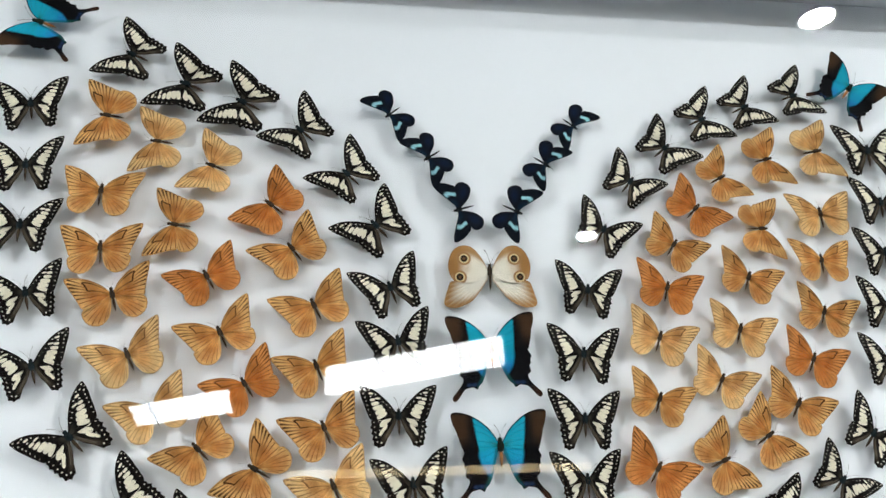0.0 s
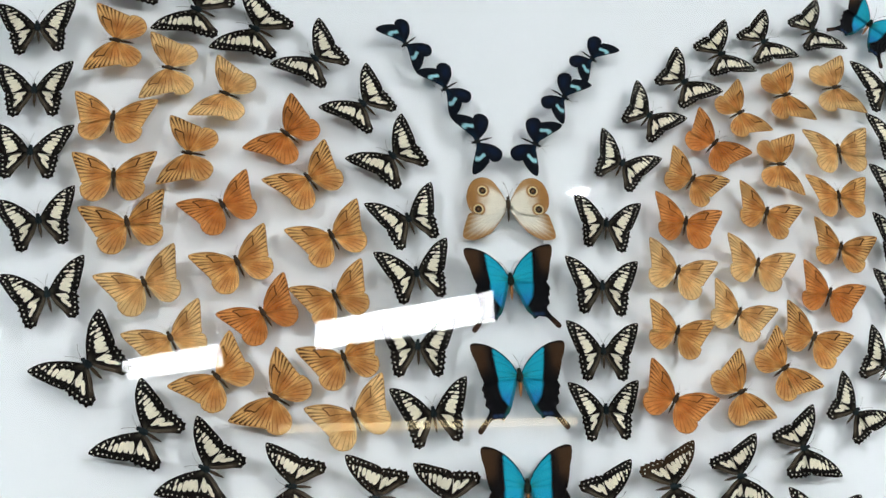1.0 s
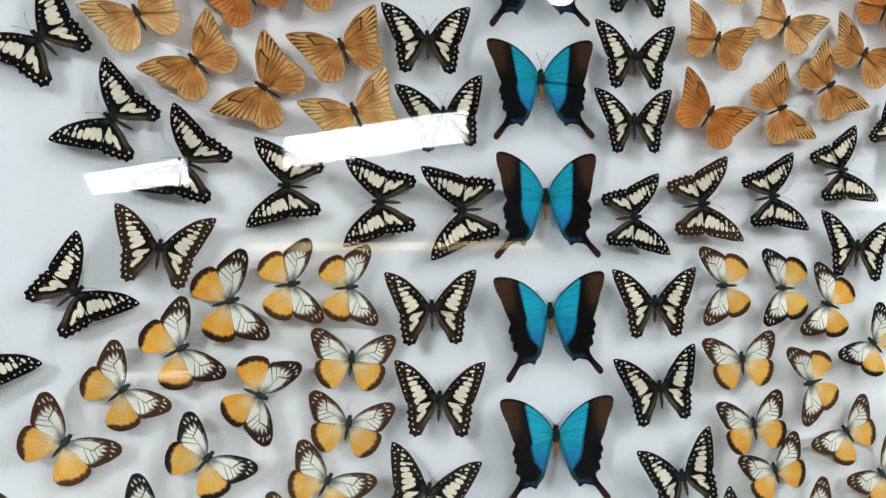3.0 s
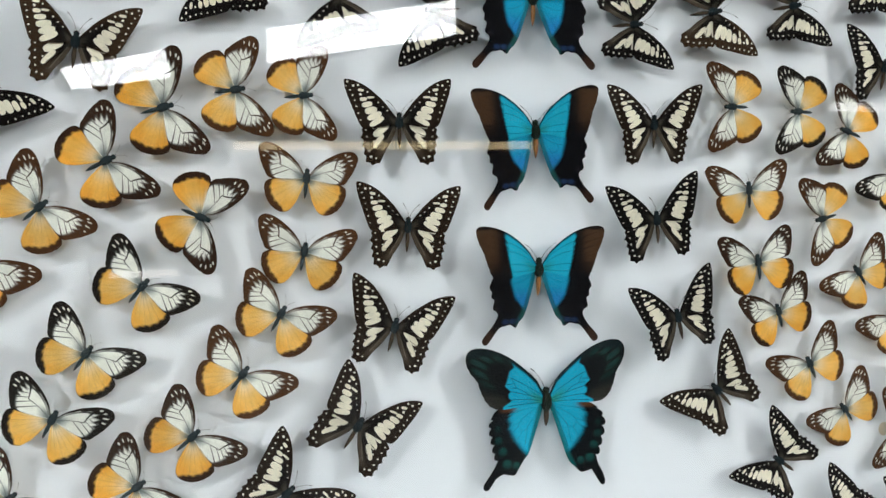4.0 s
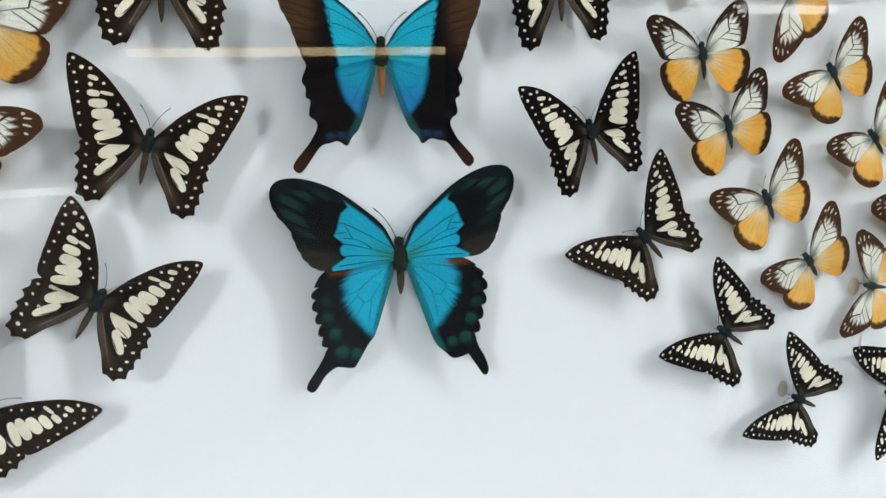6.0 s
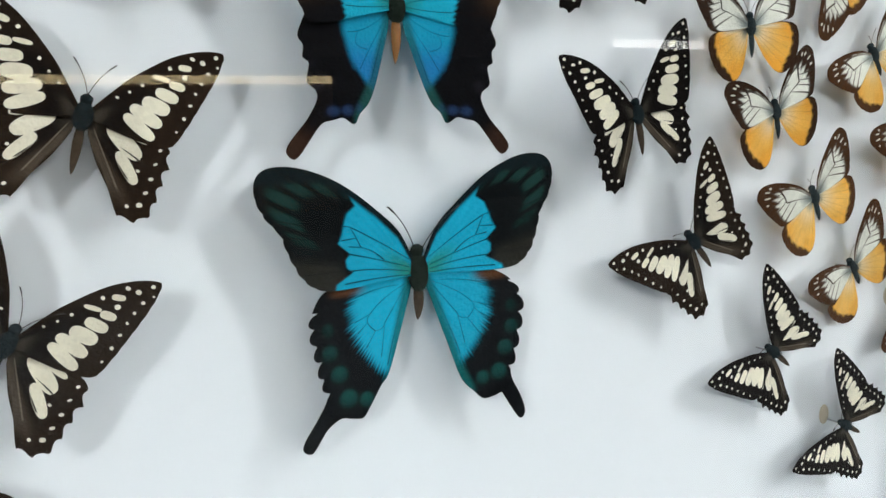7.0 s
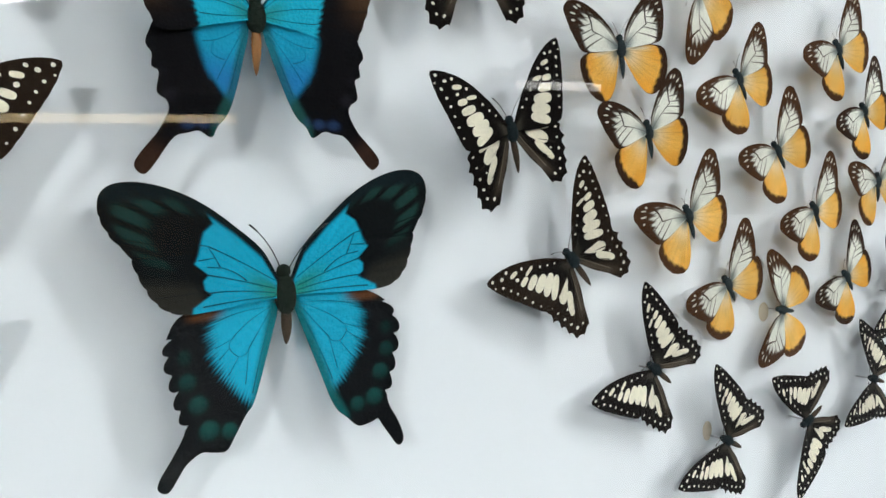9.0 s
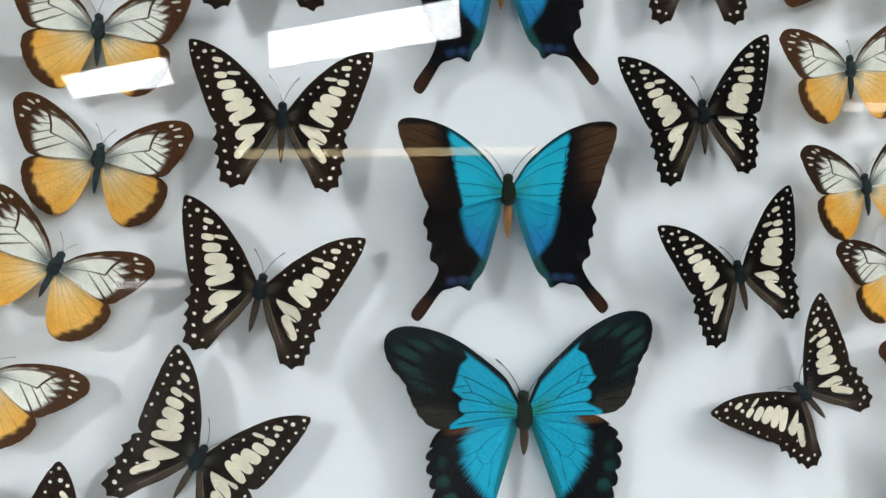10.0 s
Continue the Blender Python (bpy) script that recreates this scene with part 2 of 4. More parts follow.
def vein(points, wide, colour, strength=(1.0, 1.0)):
    """A dark line along a vein, from one width to another, that may fade in."""
    p = np.array(points, float)
    if len(p) == 2:
        p = np.array([p[0] + (p[1] - p[0]) * k for k in np.linspace(0, 1, 5)])
    elif len(p) == 3:
        k = np.linspace(0, 1, 8)[:, None]
        p = (1 - k) ** 2 * p[0] + 2 * k * (1 - k) * (2 * p[1] - (p[0] + p[2]) / 2) + k * k * p[2]
    t = np.gradient(p, axis=0)
    nrm = np.stack([-t[:, 1], t[:, 0]], 1) / np.maximum(np.hypot(*t.T), 1e-9)[:, None]
    w = np.linspace(wide[0], wide[1], len(p))[:, None] / 2
    return ("vein", p + nrm * w, p - nrm * w, colour, *strength)


def wing_mesh(name, pts, grid, paint, marks, side, dihedral, scallop, mat, lift):
    """One wing as a single mesh: the cambered membrane, its notched margin, and the flecks and veins that lie on it. Unit: the wing span."""
    root = ROOT[name[:4]]
    cols, rings = grid
    P, u, at = outline(pts, cols)
    if scallop:
        first, last, count, depth, toothed = scallop
        k = (u - at[first]) / (at[last] - at[first])
        wave = np.abs(np.sin(np.pi * count * k)) ** (0.8 if toothed else 0.6)
        wave = wave if toothed else 1 - wave
        wave = (wave - (0.4 if toothed else 0.0)) * (k > 0) * (k < 1)
        P = P - (P - root) / np.hypot(*(P - root).T)[:, None] * (depth * wave)[:, None]
    s = np.linspace(0, 1, rings + 1)[1:] ** 0.8
    x = root[0] + (P[:, 0] - root[0])[:, None] * s
    y = root[1] + (P[:, 1] - root[1])[:, None] * s
    U, S = np.meshgrid(u, s, indexing="ij")
    dx, dy = x - root[0], y - root[1]
    rgb = np.clip(paint(x, y, np.degrees(np.arctan2(dy, dx)), np.hypot(dx, dy), U, S), 0, 1)
    xs, ys, cs = [np.array([root[0]]), x.ravel()], [np.array([root[1]]), y.ravel()], [rgb[:1, 0], rgb.reshape(-1, 3)]
    up = [np.zeros(1), np.zeros(x.size)]
    n, faces = len(s), []
    for i in range(cols - 1):
        a, b = 1 + i * n, 1 + (i + 1) * n
        faces.append((0, a, b))
        for j in range(n - 1):
            faces.append((a + j, a + j + 1, b + j + 1, b + j))
    start = 1 + x.size
    gx, gy, gc = xs[1], ys[1], cs[1]
    for sort, a, b, colour, weak, strong in marks:
        if sort == "blob":
            px, py = a, b
            faces.append(tuple(range(start, start + len(px))))
            c = np.tile(colour, (len(px), 1))
        else:
            m = len(a)
            px, py = np.concatenate([a[:, 0], b[:, 0]]), np.concatenate([a[:, 1], b[:, 1]])
            faces += [(start + i, start + i + 1, start + m + i + 1, start + m + i) for i in range(m - 1)]
            near = np.array([gc[np.argmin((gx - p) ** 2 + (gy - q) ** 2)] for p, q in zip(px, py)])
            k = np.tile(np.linspace(weak, strong, m), 2)[:, None]
            c = near + (np.array(colour) - near) * k
        xs.append(px), ys.append(py), cs.append(c), up.append(np.full(len(px), 0.0024))
        start += len(px)
    X, Y, C, Z = (np.concatenate(v) for v in (xs, ys, cs, up))
    Z = Z + relief(X, Y, root, lift)
    X = X / math.cos(radians(dihedral)) * side
    if side > 0:
        faces = [f[::-1] for f in faces]
    me = bpy.data.meshes.new(name)
    me.from_pydata(np.stack([X, Y, Z], 1).tolist(), [], faces)
    me.polygons.foreach_set("use_smooth", [True] * len(me.polygons))
    col = me.color_attributes.new("pigment", "FLOAT_COLOR", "POINT")
    col.data.foreach_set("color", np.hstack([C, np.ones((len(C), 1))]).ravel())
    me.materials.append(mat)
    return me


def cells(A, hi, lo, count):
    """Which space between veins a point lies in, and where across it (-1 to 1)."""
    k = (hi - A) / (hi - lo) * count
    return np.floor(k), (k - np.floor(k)) * 2 - 1, (k > 0) & (k < count)


SHAPES = {
    "swallow": dict(fore=((.03, .05), (.10, .14), (.16, .21), (.29, .325), (.40, .385), (.49, .408), (.518, .39), (.50, .285), (.45, .142), (.405, .025), (.36, -.05), (.25, -.055), (.12, -.03), (.03, -.01)),
                    hind=((.03, .02), (.15, .005), (.30, -.025), (.362, -.07), (.368, -.13), (.358, -.19), (.345, -.275), (.330, -.35), (.300, -.395), (.24, -.402), (.19, -.38), (.145, -.285), (.08, -.18), (.03, -.07)),
                    grid=((64, 18), (90, 16)), notch=(3, 10, 6, 0.030, True), fore_notch=(6, 10, 7, 0.006, True), dihedral=3),
    "orange": dict(fore=((.03, .05), (.06, .087), (.19, .215), (.314, .280), (.43, .318), (.495, .325), (.512, .308), (.49, .22), (.465, .15), (.42, .03), (.39, -.06), (.37, -.11), (.30, -.12), (.15, -.06), (.03, -.01)),
                   hind=((.03, .02), (.15, .0), (.30, -.065), (.378, -.125), (.392, -.18), (.37, -.265), (.315, -.325), (.22, -.355), (.15, -.33), (.095, -.28), (.05, -.18), (.025, -.06)),
                   grid=((60, 16), (60, 16)), notch=(3, 8, 7, 0.007, False), fore_notch=(6, 11, 6, 0.006, False), dihedral=3),
    "jezebel": dict(fore=((.03, .04), (.09, .125), (.175, .20), (.26, .253), (.34, .29), (.41, .305), (.465, .296), (.502, .25), (.50, .205), (.468, .11), (.42, .02), (.385, -.03), (.33, -.045), (.18, -.03), (.03, -.005)),
                    hind=((.03, .02), (.15, .005), (.30, -.025), (.385, -.06), (.408, -.11), (.40, -.18), (.37, -.25), (.325, -.31), (.26, -.352), (.20, -.362), (.14, -.335), (.085, -.255), (.045, -.15), (.02, -.06)),
                    grid=((76, 26), (70, 22)), notch=(3, 9, 7, 0.006, False), fore_notch=(7, 11, 5, 0.004, False), dihedral=3),
    "peacock": dict(fore=((.02, .04), (.09, .15), (.18, .238), (.28, .308), (.385, .350), (.475, .364), (.525, .352), (.540, .313), (.517, .222), (.487, .157), (.465, .08), (.448, .03), (.42, -.04), (.39, -.075), (.30, -.07), (.18, -.04), (.03, -.01)),
                    hind=((.03, .02), (.20, .005), (.37, -.035), (.418, -.105), (.428, -.145), (.408, -.175), (.410, -.22), (.386, -.238), (.394, -.308), (.360, -.338), (.356, -.38), (.405, -.468), (.452, -.520), (.478, -.565), (.460, -.596), (.426, -.588), (.338, -.470), (.285, -.450), (.243, -.440), (.195, -.463), (.17, -.42), (.13, -.375), (.09, -.275), (.035, -.09)),
                    grid=((100, 40), (150, 36)), notch=None, fore_notch=(7, 13, 7, 0.007, False), dihedral=7),
    "giant": dict(fore=((.02, .05), (.075, .145), (.155, .217), (.245, .284), (.33, .327), (.415, .350), (.485, .347), (.523, .318), (.529, .264), (.507, .207), (.466, .154), (.444, .093), (.410, .026), (.366, -.012), (.31, -.024), (.22, -.020), (.10, -.008), (.03, -.005)),
                  hind=((.03, .02), (.10, .018), (.20, .008), (.283, -.020), (.334, -.056), (.368, -.10), (.376, -.155), (.366, -.215), (.352, -.27), (.334, -.335), (.315, -.365), (.323, -.405), (.352, -.462), (.368, -.52), (.352, -.545), (.330, -.525), (.308, -.475), (.284, -.440), (.25, -.447), (.207, -.449), (.168, -.412), (.137, -.38), (.111, -.317), (.09, -.215), (.055, -.10), (.025, -.03)),
                  hind_left=((.03, .02), (.10, .015), (.23, .0), (.330, -.026), (.374, -.088), (.388, -.134), (.380, -.188), (.368, -.255), (.356, -.316), (.338, -.350), (.372, -.415), (.414, -.475), (.418, -.504), (.388, -.514), (.343, -.455), (.296, -.424), (.26, -.430), (.22, -.434), (.192, -.396), (.155, -.340), (.125, -.304), (.073, -.176), (.027, -.058)),
                  grid=((220, 110), (260, 110)), notch=(4, 10, 5, 0.026, False), notch_left=(4, 9, 5, 0.026, False), fore_notch=(8, 13, 7, 0.008, False), dihedral=6),
    "dusk": dict(fore=((.03, .03), (.12, .06), (.31, .178), (.42, .238), (.505, .262), (.530, .235), (.525, .17), (.495, .08), (.43, -.02), (.375, -.07), (.17, -.05), (.03, -.01)),
                 hind=((.03, .01), (.15, -.01), (.30, -.045), (.40, -.085), (.435, -.15), (.425, -.22), (.37, -.285), (.28, -.31), (.18, -.26), (.11, -.19), (.05, -.09), (.02, -.03)),
                 grid=((48, 20), (44, 12)), notch=None, fore_notch=None, dihedral=5),
    "eyed": dict(fore=((.03, .05), (.09, .17), (.16, .267), (.225, .308), (.30, .318), (.375, .288), (.43, .225), (.467, .12), (.470, .04), (.455, -.035), (.42, -.09), (.35, -.118), (.25, -.126), (.13, -.10), (.03, -.02)),
                 hind=((.03, .0), (.20, -.07), (.36, -.085), (.452, -.108), (.49, -.19), (.515, -.265), (.533, -.34), (.520, -.38), (.46, -.402), (.385, -.403), (.29, -.37), (.205, -.318), (.12, -.215), (.05, -.115), (.02, -.05)),
                 grid=((110, 60), (90, 40)), notch=None, fore_notch=None, dihedral=3),
}

CREAM, IVORY, INK = (0.78, 0.73, 0.58), (0.82, 0.78, 0.66), (0.0065, 0.0052, 0.0047)
SWALLOW_BARS = ((0.361, 0.301, 0.027, 0.013, 5), (0.342, 0.216, 0.032, 0.018, -5), (0.308, 0.166, 0.044, 0.024, -10), (0.272, 0.112, 0.058, 0.030, -12), (0.240, 0.060, 0.064, 0.031, -23), (0.220, 0.008, 0.068, 0.027, -34), (0.274, 0.233, 0.031, 0.011, 0))
SWALLOW_HIND_BARS = ((0.175, -0.070, 0.082, 0.034, -40), (0.200, -0.176, 0.074, 0.023, -56), (0.205, -0.030, 0.060, 0.016, -22))
SWALLOW_DOTS = ((0.483, 0.381, 0.0120), (0.497, 0.340, 0.0086), (0.462, 0.303, 0.0120), (0.440, 0.252, 0.0115), (0.424, 0.203, 0.0100), (0.410, 0.147, 0.0100), (0.394, 0.085, 0.0115), (0.373, 0.021, 0.0090), (0.431, 0.343, 0.0144), (0.385, 0.349, 0.0125), (0.367, 0.261, 0.0153), (0.300, 0.284, 0.0120), (0.203, 0.186, 0.0105), (0.159, 0.146, 0.0086), (0.115, 0.112, 0.0086))
SWALLOW_HIND_DOTS = ((0.322, -0.075, 0.0115), (0.312, -0.138, 0.0105), (0.246, -0.180, 0.0105), (0.304, -0.205, 0.0125), (0.292, -0.268, 0.0135), (0.275, -0.325, 0.0140), (0.226, -0.338, 0.0140))


def swallow_paint(brown, hind):
    def paint(x, y, A, R, U, S):
        c = np.zeros(S.shape + (3,)) + np.array(INK)
        c = lay(c, (0.045, 0.026, 0.014), brown * ramp(0.25, 0.85, S) * 0.8)
        if hind:
            c = lay(c, (0.085, 0.066, 0.048), ramp(-50, -62, A) * ramp(0.95, 0.6, S) * 0.8)
        return lay(c, (0.05, 0.045, 0.035), ramp(0.22, 0.05, S))
    return paint


def swallow_marks(seed, hind):
    rng = random.Random(seed)
    w = lambda v, k=0.12: v * rng.uniform(1 - k, 1 + k)
    out = []
    for x, y, rx, ry, a in SWALLOW_HIND_BARS if hind else SWALLOW_BARS:
        out.append(blob(x, y, w(rx * 1.12, 0.08), w(ry * (1.08 if hind else 1.03), 0.07), a + rng.uniform(-3, 3), CREAM, 16))
    for x, y, r in SWALLOW_HIND_DOTS if hind else SWALLOW_DOTS:
        out.append(blob(x, y, w(r * 0.82, 0.2), w(r * 0.66, 0.2), rng.uniform(-50, 50), IVORY, 8, 2.2))
    if hind:
        out.append(vein(((.05, -.04), (.115, -.16), (.175, -.27)), (.004, .007), (0.15, 0.125, 0.095)))
        for q in ((.29, -.16), (.25, -.27)):
            out.append(vein(((.05, -.03), q), (.004, .007), (0.03, 0.025, 0.02), (0.2, 1)))
    return out


def orange_paint(tone, red, hind, seed):
    tone = np.array(tone)

    def paint(x, y, A, R, U, S):
        c = np.zeros(S.shape + (3,)) + tone * (0.97, 0.88, 0.82)
        c = lay(c, tone * (1.12, 1.32, 1.65), ramp(0.40, 0.85, S) * (0.95 if hind else 0.75))
        k, f, inside = cells(A, 8 if hind else 46, -82 if hind else -18, 7)
        odd = np.sin(k * 12.9 + seed * 5) * 0.5 + 0.5
        if hind:
            c = lay(c, tone * (1.25, 1.6, 2.1), ramp(-58, -74, A) * 0.8)
            blush = ramp(-14, -40, A) * ramp(0.25, 0.55, S) * ramp(1.0, 0.82, S) * (0.35 + 0.65 * odd)
        else:
            blush = ramp(28, 4, A) * ramp(0.95, 0.55, S) * (0.35 + 0.65 * odd)
        c = lay(c, (0.36, 0.085, 0.014), blush * red)
        c = lay(c, (0.20, 0.075, 0.02), ramp(0.30, 0.05, S) * 0.6)
        if not hind:
            c = lay(c, (0.24, 0.085, 0.022), ramp(-.02, .05, y) * ramp(0.10, 0.2, x) * ramp(0.34, 0.24, x) * 0.55)
        return lay(c, (0.17, 0.06, 0.018), ramp(0.965, 1.0, S) * 0.8)
    return paint


def orange_marks(seed, stripe, hind):
    rng = random.Random(seed)
    dark, soft = (0.048, 0.016, 0.006), (0.13, 0.042, 0.012)
    j = lambda: rng.uniform(-0.008, 0.008)
    out = []
    if hind:
        for q in ((.372, -.15), (.375, -.205), (.35, -.265), (.30, -.315), (.235, -.338), (.165, -.322), (.105, -.27)):
            q = np.array(q) + (j(), j())
            out.append(vein((q * 0.30, q * 0.64 + (0.0, 0.008), q * 0.985), (.004, .011 * stripe), soft, (0.25 * stripe, 0.8 * stripe)))
        out.append(vein(((.08, -.06), (.20, -.115), (.235, -.15)), (.004, .006), soft, (0.2, 0.6 * stripe)))
        return out
    for q, k, wide in (((.485, .312), .62, 1), ((.497, .265), .60, 1.1), ((.482, .205), .60, 1.1), ((.462, .145), .60, 1), ((.44, .085), .60, .85), ((.418, .025), .56, .7), ((.395, -.04), .48, .5), ((.36, -.098), .42, .4)):
        q = np.array(q) + (j() * 0.4, j())
        out.append(vein((q * k, q * (k + 0.97) / 2, q * 0.97), (.008, .026 * stripe * wide), dark if wide > 0.6 else soft, (0.5 * stripe, 0.95 * stripe)))
    out.append(vein(((.05, .06), (.19, .175), (.315, .225)), (.010, .021 * stripe), dark, (0.5, 0.95 * stripe)))
    out.append(vein(((.05, .02), (.16, .075), (.27, .105)), (.007, .017 * stripe), dark, (0.4, 0.9 * stripe)))
    out.append(vein(((.315, .225), (.283, .165), (.27, .105)), (.021 * stripe, .018 * stripe), dark, (0.95 * stripe, 0.95 * stripe)))
    out.append(vein(((.05, .0), (.17, .02), (.25, .01)), (.006, .012), soft, (0.3, 0.9 * stripe)))
    out.append(vein(((.06, .085), (.20, .208), (.43, .303)), (.010, .010), soft, (0.5, 0.8)))
    return out


def jezebel_fore(edge):
    def paint(x, y, A, R, U, S):
        c = np.zeros(S.shape + (3,)) + np.array((0.80, 0.81, 0.73))
        k, f, inside = cells(A, 40, -8, 7)
        rim = 0.83 - 0.15 * ramp(2, 30, A) + 0.05 * np.cos(np.pi * f) * ramp(8, 20, A) * -1
        c = lay(c, edge, ramp(rim - 0.035, rim + 0.035, S))
        c = lay(c, edge, ramp(0.036, 0.020, np.abs(y - np.interp(x, [.03, .09, .175, .26, .34, .41], [.04, .125, .20, .253, .29, .305]))) * 0.85)
        return lay(c, (0.10, 0.135, 0.14), ramp(0.36, 0.06, S) * 0.9)
    return paint


def jezebel_fore_marks(edge, seed):
    rng = random.Random(seed)
    grey = tuple(np.array(edge) * 0.8 + (0.006, 0.009, 0.009))
    out = [vein(((.05, .035), (.17, .155), (.31, .215)), (.010, .018), grey, (0.5, 1)),
           vein(((.05, .015), (.16, .065), (.275, .10)), (.005, .009), grey, (0.4, 0.9)),
           vein(((.31, .215), (.285, .165), (.275, .10)), (.016, .010), grey)]
    for q, p in (((.46, .245), (.31, .215)), ((.47, .18), (.295, .185)), ((.46, .115), (.285, .15)), ((.435, .055), (.278, .115)), ((.405, .005), (.24, .09)), ((.36, -.03), (.18, .065))):
        out.append(vein((p, (np.array(p) + q) / 2 + (0, rng.uniform(-.004, .008)), q), (.006, .013), grey, (0.7, 1)))
    for x, y, l, a in ((.405, .252, .026, 24), (.432, .212, .028, 14), (.438, .165, .022, 6), (.37, .265, .018, 30)):
        out.append(blob(x + rng.uniform(-.008, .008), y, l * rng.uniform(.6, 1.1), .008 * rng.uniform(.7, 1.2), a, (0.66, 0.64, 0.55), 10, 2.0))
    return out


def jezebel_hind(edge, yolk):
    def paint(x, y, A, R, U, S):
        c = np.zeros(S.shape + (3,)) + np.array(yolk)
        c = lay(c, (0.78, 0.72, 0.55), ramp(-16, -4, A) * ramp(0.95, 0.5, S) * 0.8)
        k, f, inside = cells(A, 4, -74, 7)
        c = lay(c, np.array(yolk) * (0.98, 0.80, 0.45), ramp(0.50, 0.80, S) * (0.45 + 0.35 * np.sin(k * 7.7)))
        c = lay(c, (0.78, 0.70, 0.48), ramp(0.60, 0.12, S) * 0.75)
        rim = 0.83 + 0.025 * np.abs(f) + 0.16 * ramp(-50, -70, A) + 0.06 * ramp(-10, -2, A)
        c = lay(c, edge, ramp(rim - 0.022, rim + 0.022, S))
        return lay(c, (0.11, 0.145, 0.15), ramp(0.26, 0.05, S) * 0.9)
    return paint


def jezebel_hind_marks(seed):
    tan = (0.40, 0.20, 0.05)
    return [vein((np.array(q) * 0.22, q), (.003, .004), tan, (0.5, 0.35)) for q in ((.33, -.09), (.335, -.155), (.30, -.215), (.255, -.265), (.20, -.295), (.13, -.27))]


BLUE, NIGHT, UMBER = (0.012, 0.33, 0.52), (0.0045, 0.0045, 0.0055), (0.062, 0.032, 0.016)


def peacock_fore(x, y, A, R, U, S):
    c = np.zeros(S.shape + (3,)) + np.array(NIGHT)
    c = lay(c, UMBER, ramp(0.30, 0.43, x) * ramp(-0.06, 0.16, y))
    k, f, inside = cells(A, 50, -14, 11)
    c = lay(c, NIGHT, ramp(0.7, 1.0, np.abs(f)) * inside * ramp(0.55, 0.7, S) * 0.5)
    edge = np.interp(y, [-.08, -.02, .06, .12, .183, .24, .30], [.238, .245, .262, .272, .283, .290, .297]) + 0.012 * (np.abs(f) - 0.5)
    m = ramp(edge + 0.009, edge - 0.009, x)
    c = lay(c, (0.013, 0.38, 0.53), m)
    c = lay(c, (0.02, 0.24, 0.22), m * ramp(0.26, 0.06, S) * 0.8)
    top = np.interp(x, [.02, .09, .18, .28, .385], [.04, .15, .238, .308, .350])
    return lay(c, NIGHT, ramp(0.024, 0.010, top - y) * 0.9)


def peacock_hind(x, y, A, R, U, S):
    c = np.zeros(S.shape + (3,)) + np.array(NIGHT)
    k, f, inside = cells(A, 4, -78, 8)
    edge = np.interp(y, [-.42, -.36, -.30, -.21, -.105, -.02], [.05, .085, .137, .205, .238, .246])
    m = ramp(edge + 0.022, edge - 0.022, x) * ramp(-0.40, -0.26, y)
    c = lay(c, BLUE, m)
    c = lay(c, (0.02, 0.15, 0.44), m * ramp(-0.10, -0.25, y) * 0.75)
    c = lay(c, (0.02, 0.10, 0.09), ramp(0.050, 0.02, x - np.interp(y, [-.42, -.275, -.09, 0], [.16, .09, .035, .02])) * 0.7)
    for ex, ey, w, h, glow in ((.225, -.41, .026, .020, 0.55), (.285, -.415, .028, .02, .5), (.345, -.315, .024, .022, .25), (.37, -.24, .02, .018, .12), (.175, -.40, .016, .02, .32)):
        d = ((x - ex) / w) ** 2 + ((y - ey) / h) ** 2
        c = lay(c, (0.035, 0.075, 0.19) if glow > 0.3 else (0.05, 0.045, 0.06), (1 - ramp(0.0, 1.8, d)) * glow)
    return lay(c, (0.045, 0.022, 0.014), ramp(0.56, 0.66, R) * 0.8)


def peacock_marks(hind):
    dark = (0.004, 0.055, 0.085)
    if hind:
        return [vein(p, (.0025, .0035), dark, (0.4, 0.8)) for p in (((.05, -.03), (.14, -.09), (.22, -.11)), ((.05, -.05), (.12, -.16), (.17, -.25)), ((.045, -.06), (.09, -.19), (.125, -.30)), ((.17, -.10), (.185, -.15), (.135, -.17)))]
    out = [vein(p, (.004, .004), dark, (0.5, 0.95)) for p in (((.04, .045), (.16, .125), (.28, .16)), ((.04, .02), (.15, .045), (.25, .055)), ((.04, .005), (.14, -.005), (.24, -.005)), ((.05, .07), (.15, .165), (.285, .235)), ((.285, .235), (.275, .20), (.28, .16)))]
    return out + [vein(p, (.004, .004), (0.012, 0.007, 0.005)) for p in (((.30, .24), (.51, .33)), ((.30, .20), (.51, .27)), ((.29, .16), (.50, .21)), ((.28, .10), (.48, .14)), ((.26, .055), (.455, .065)), ((.25, .0), (.43, -.01)))]


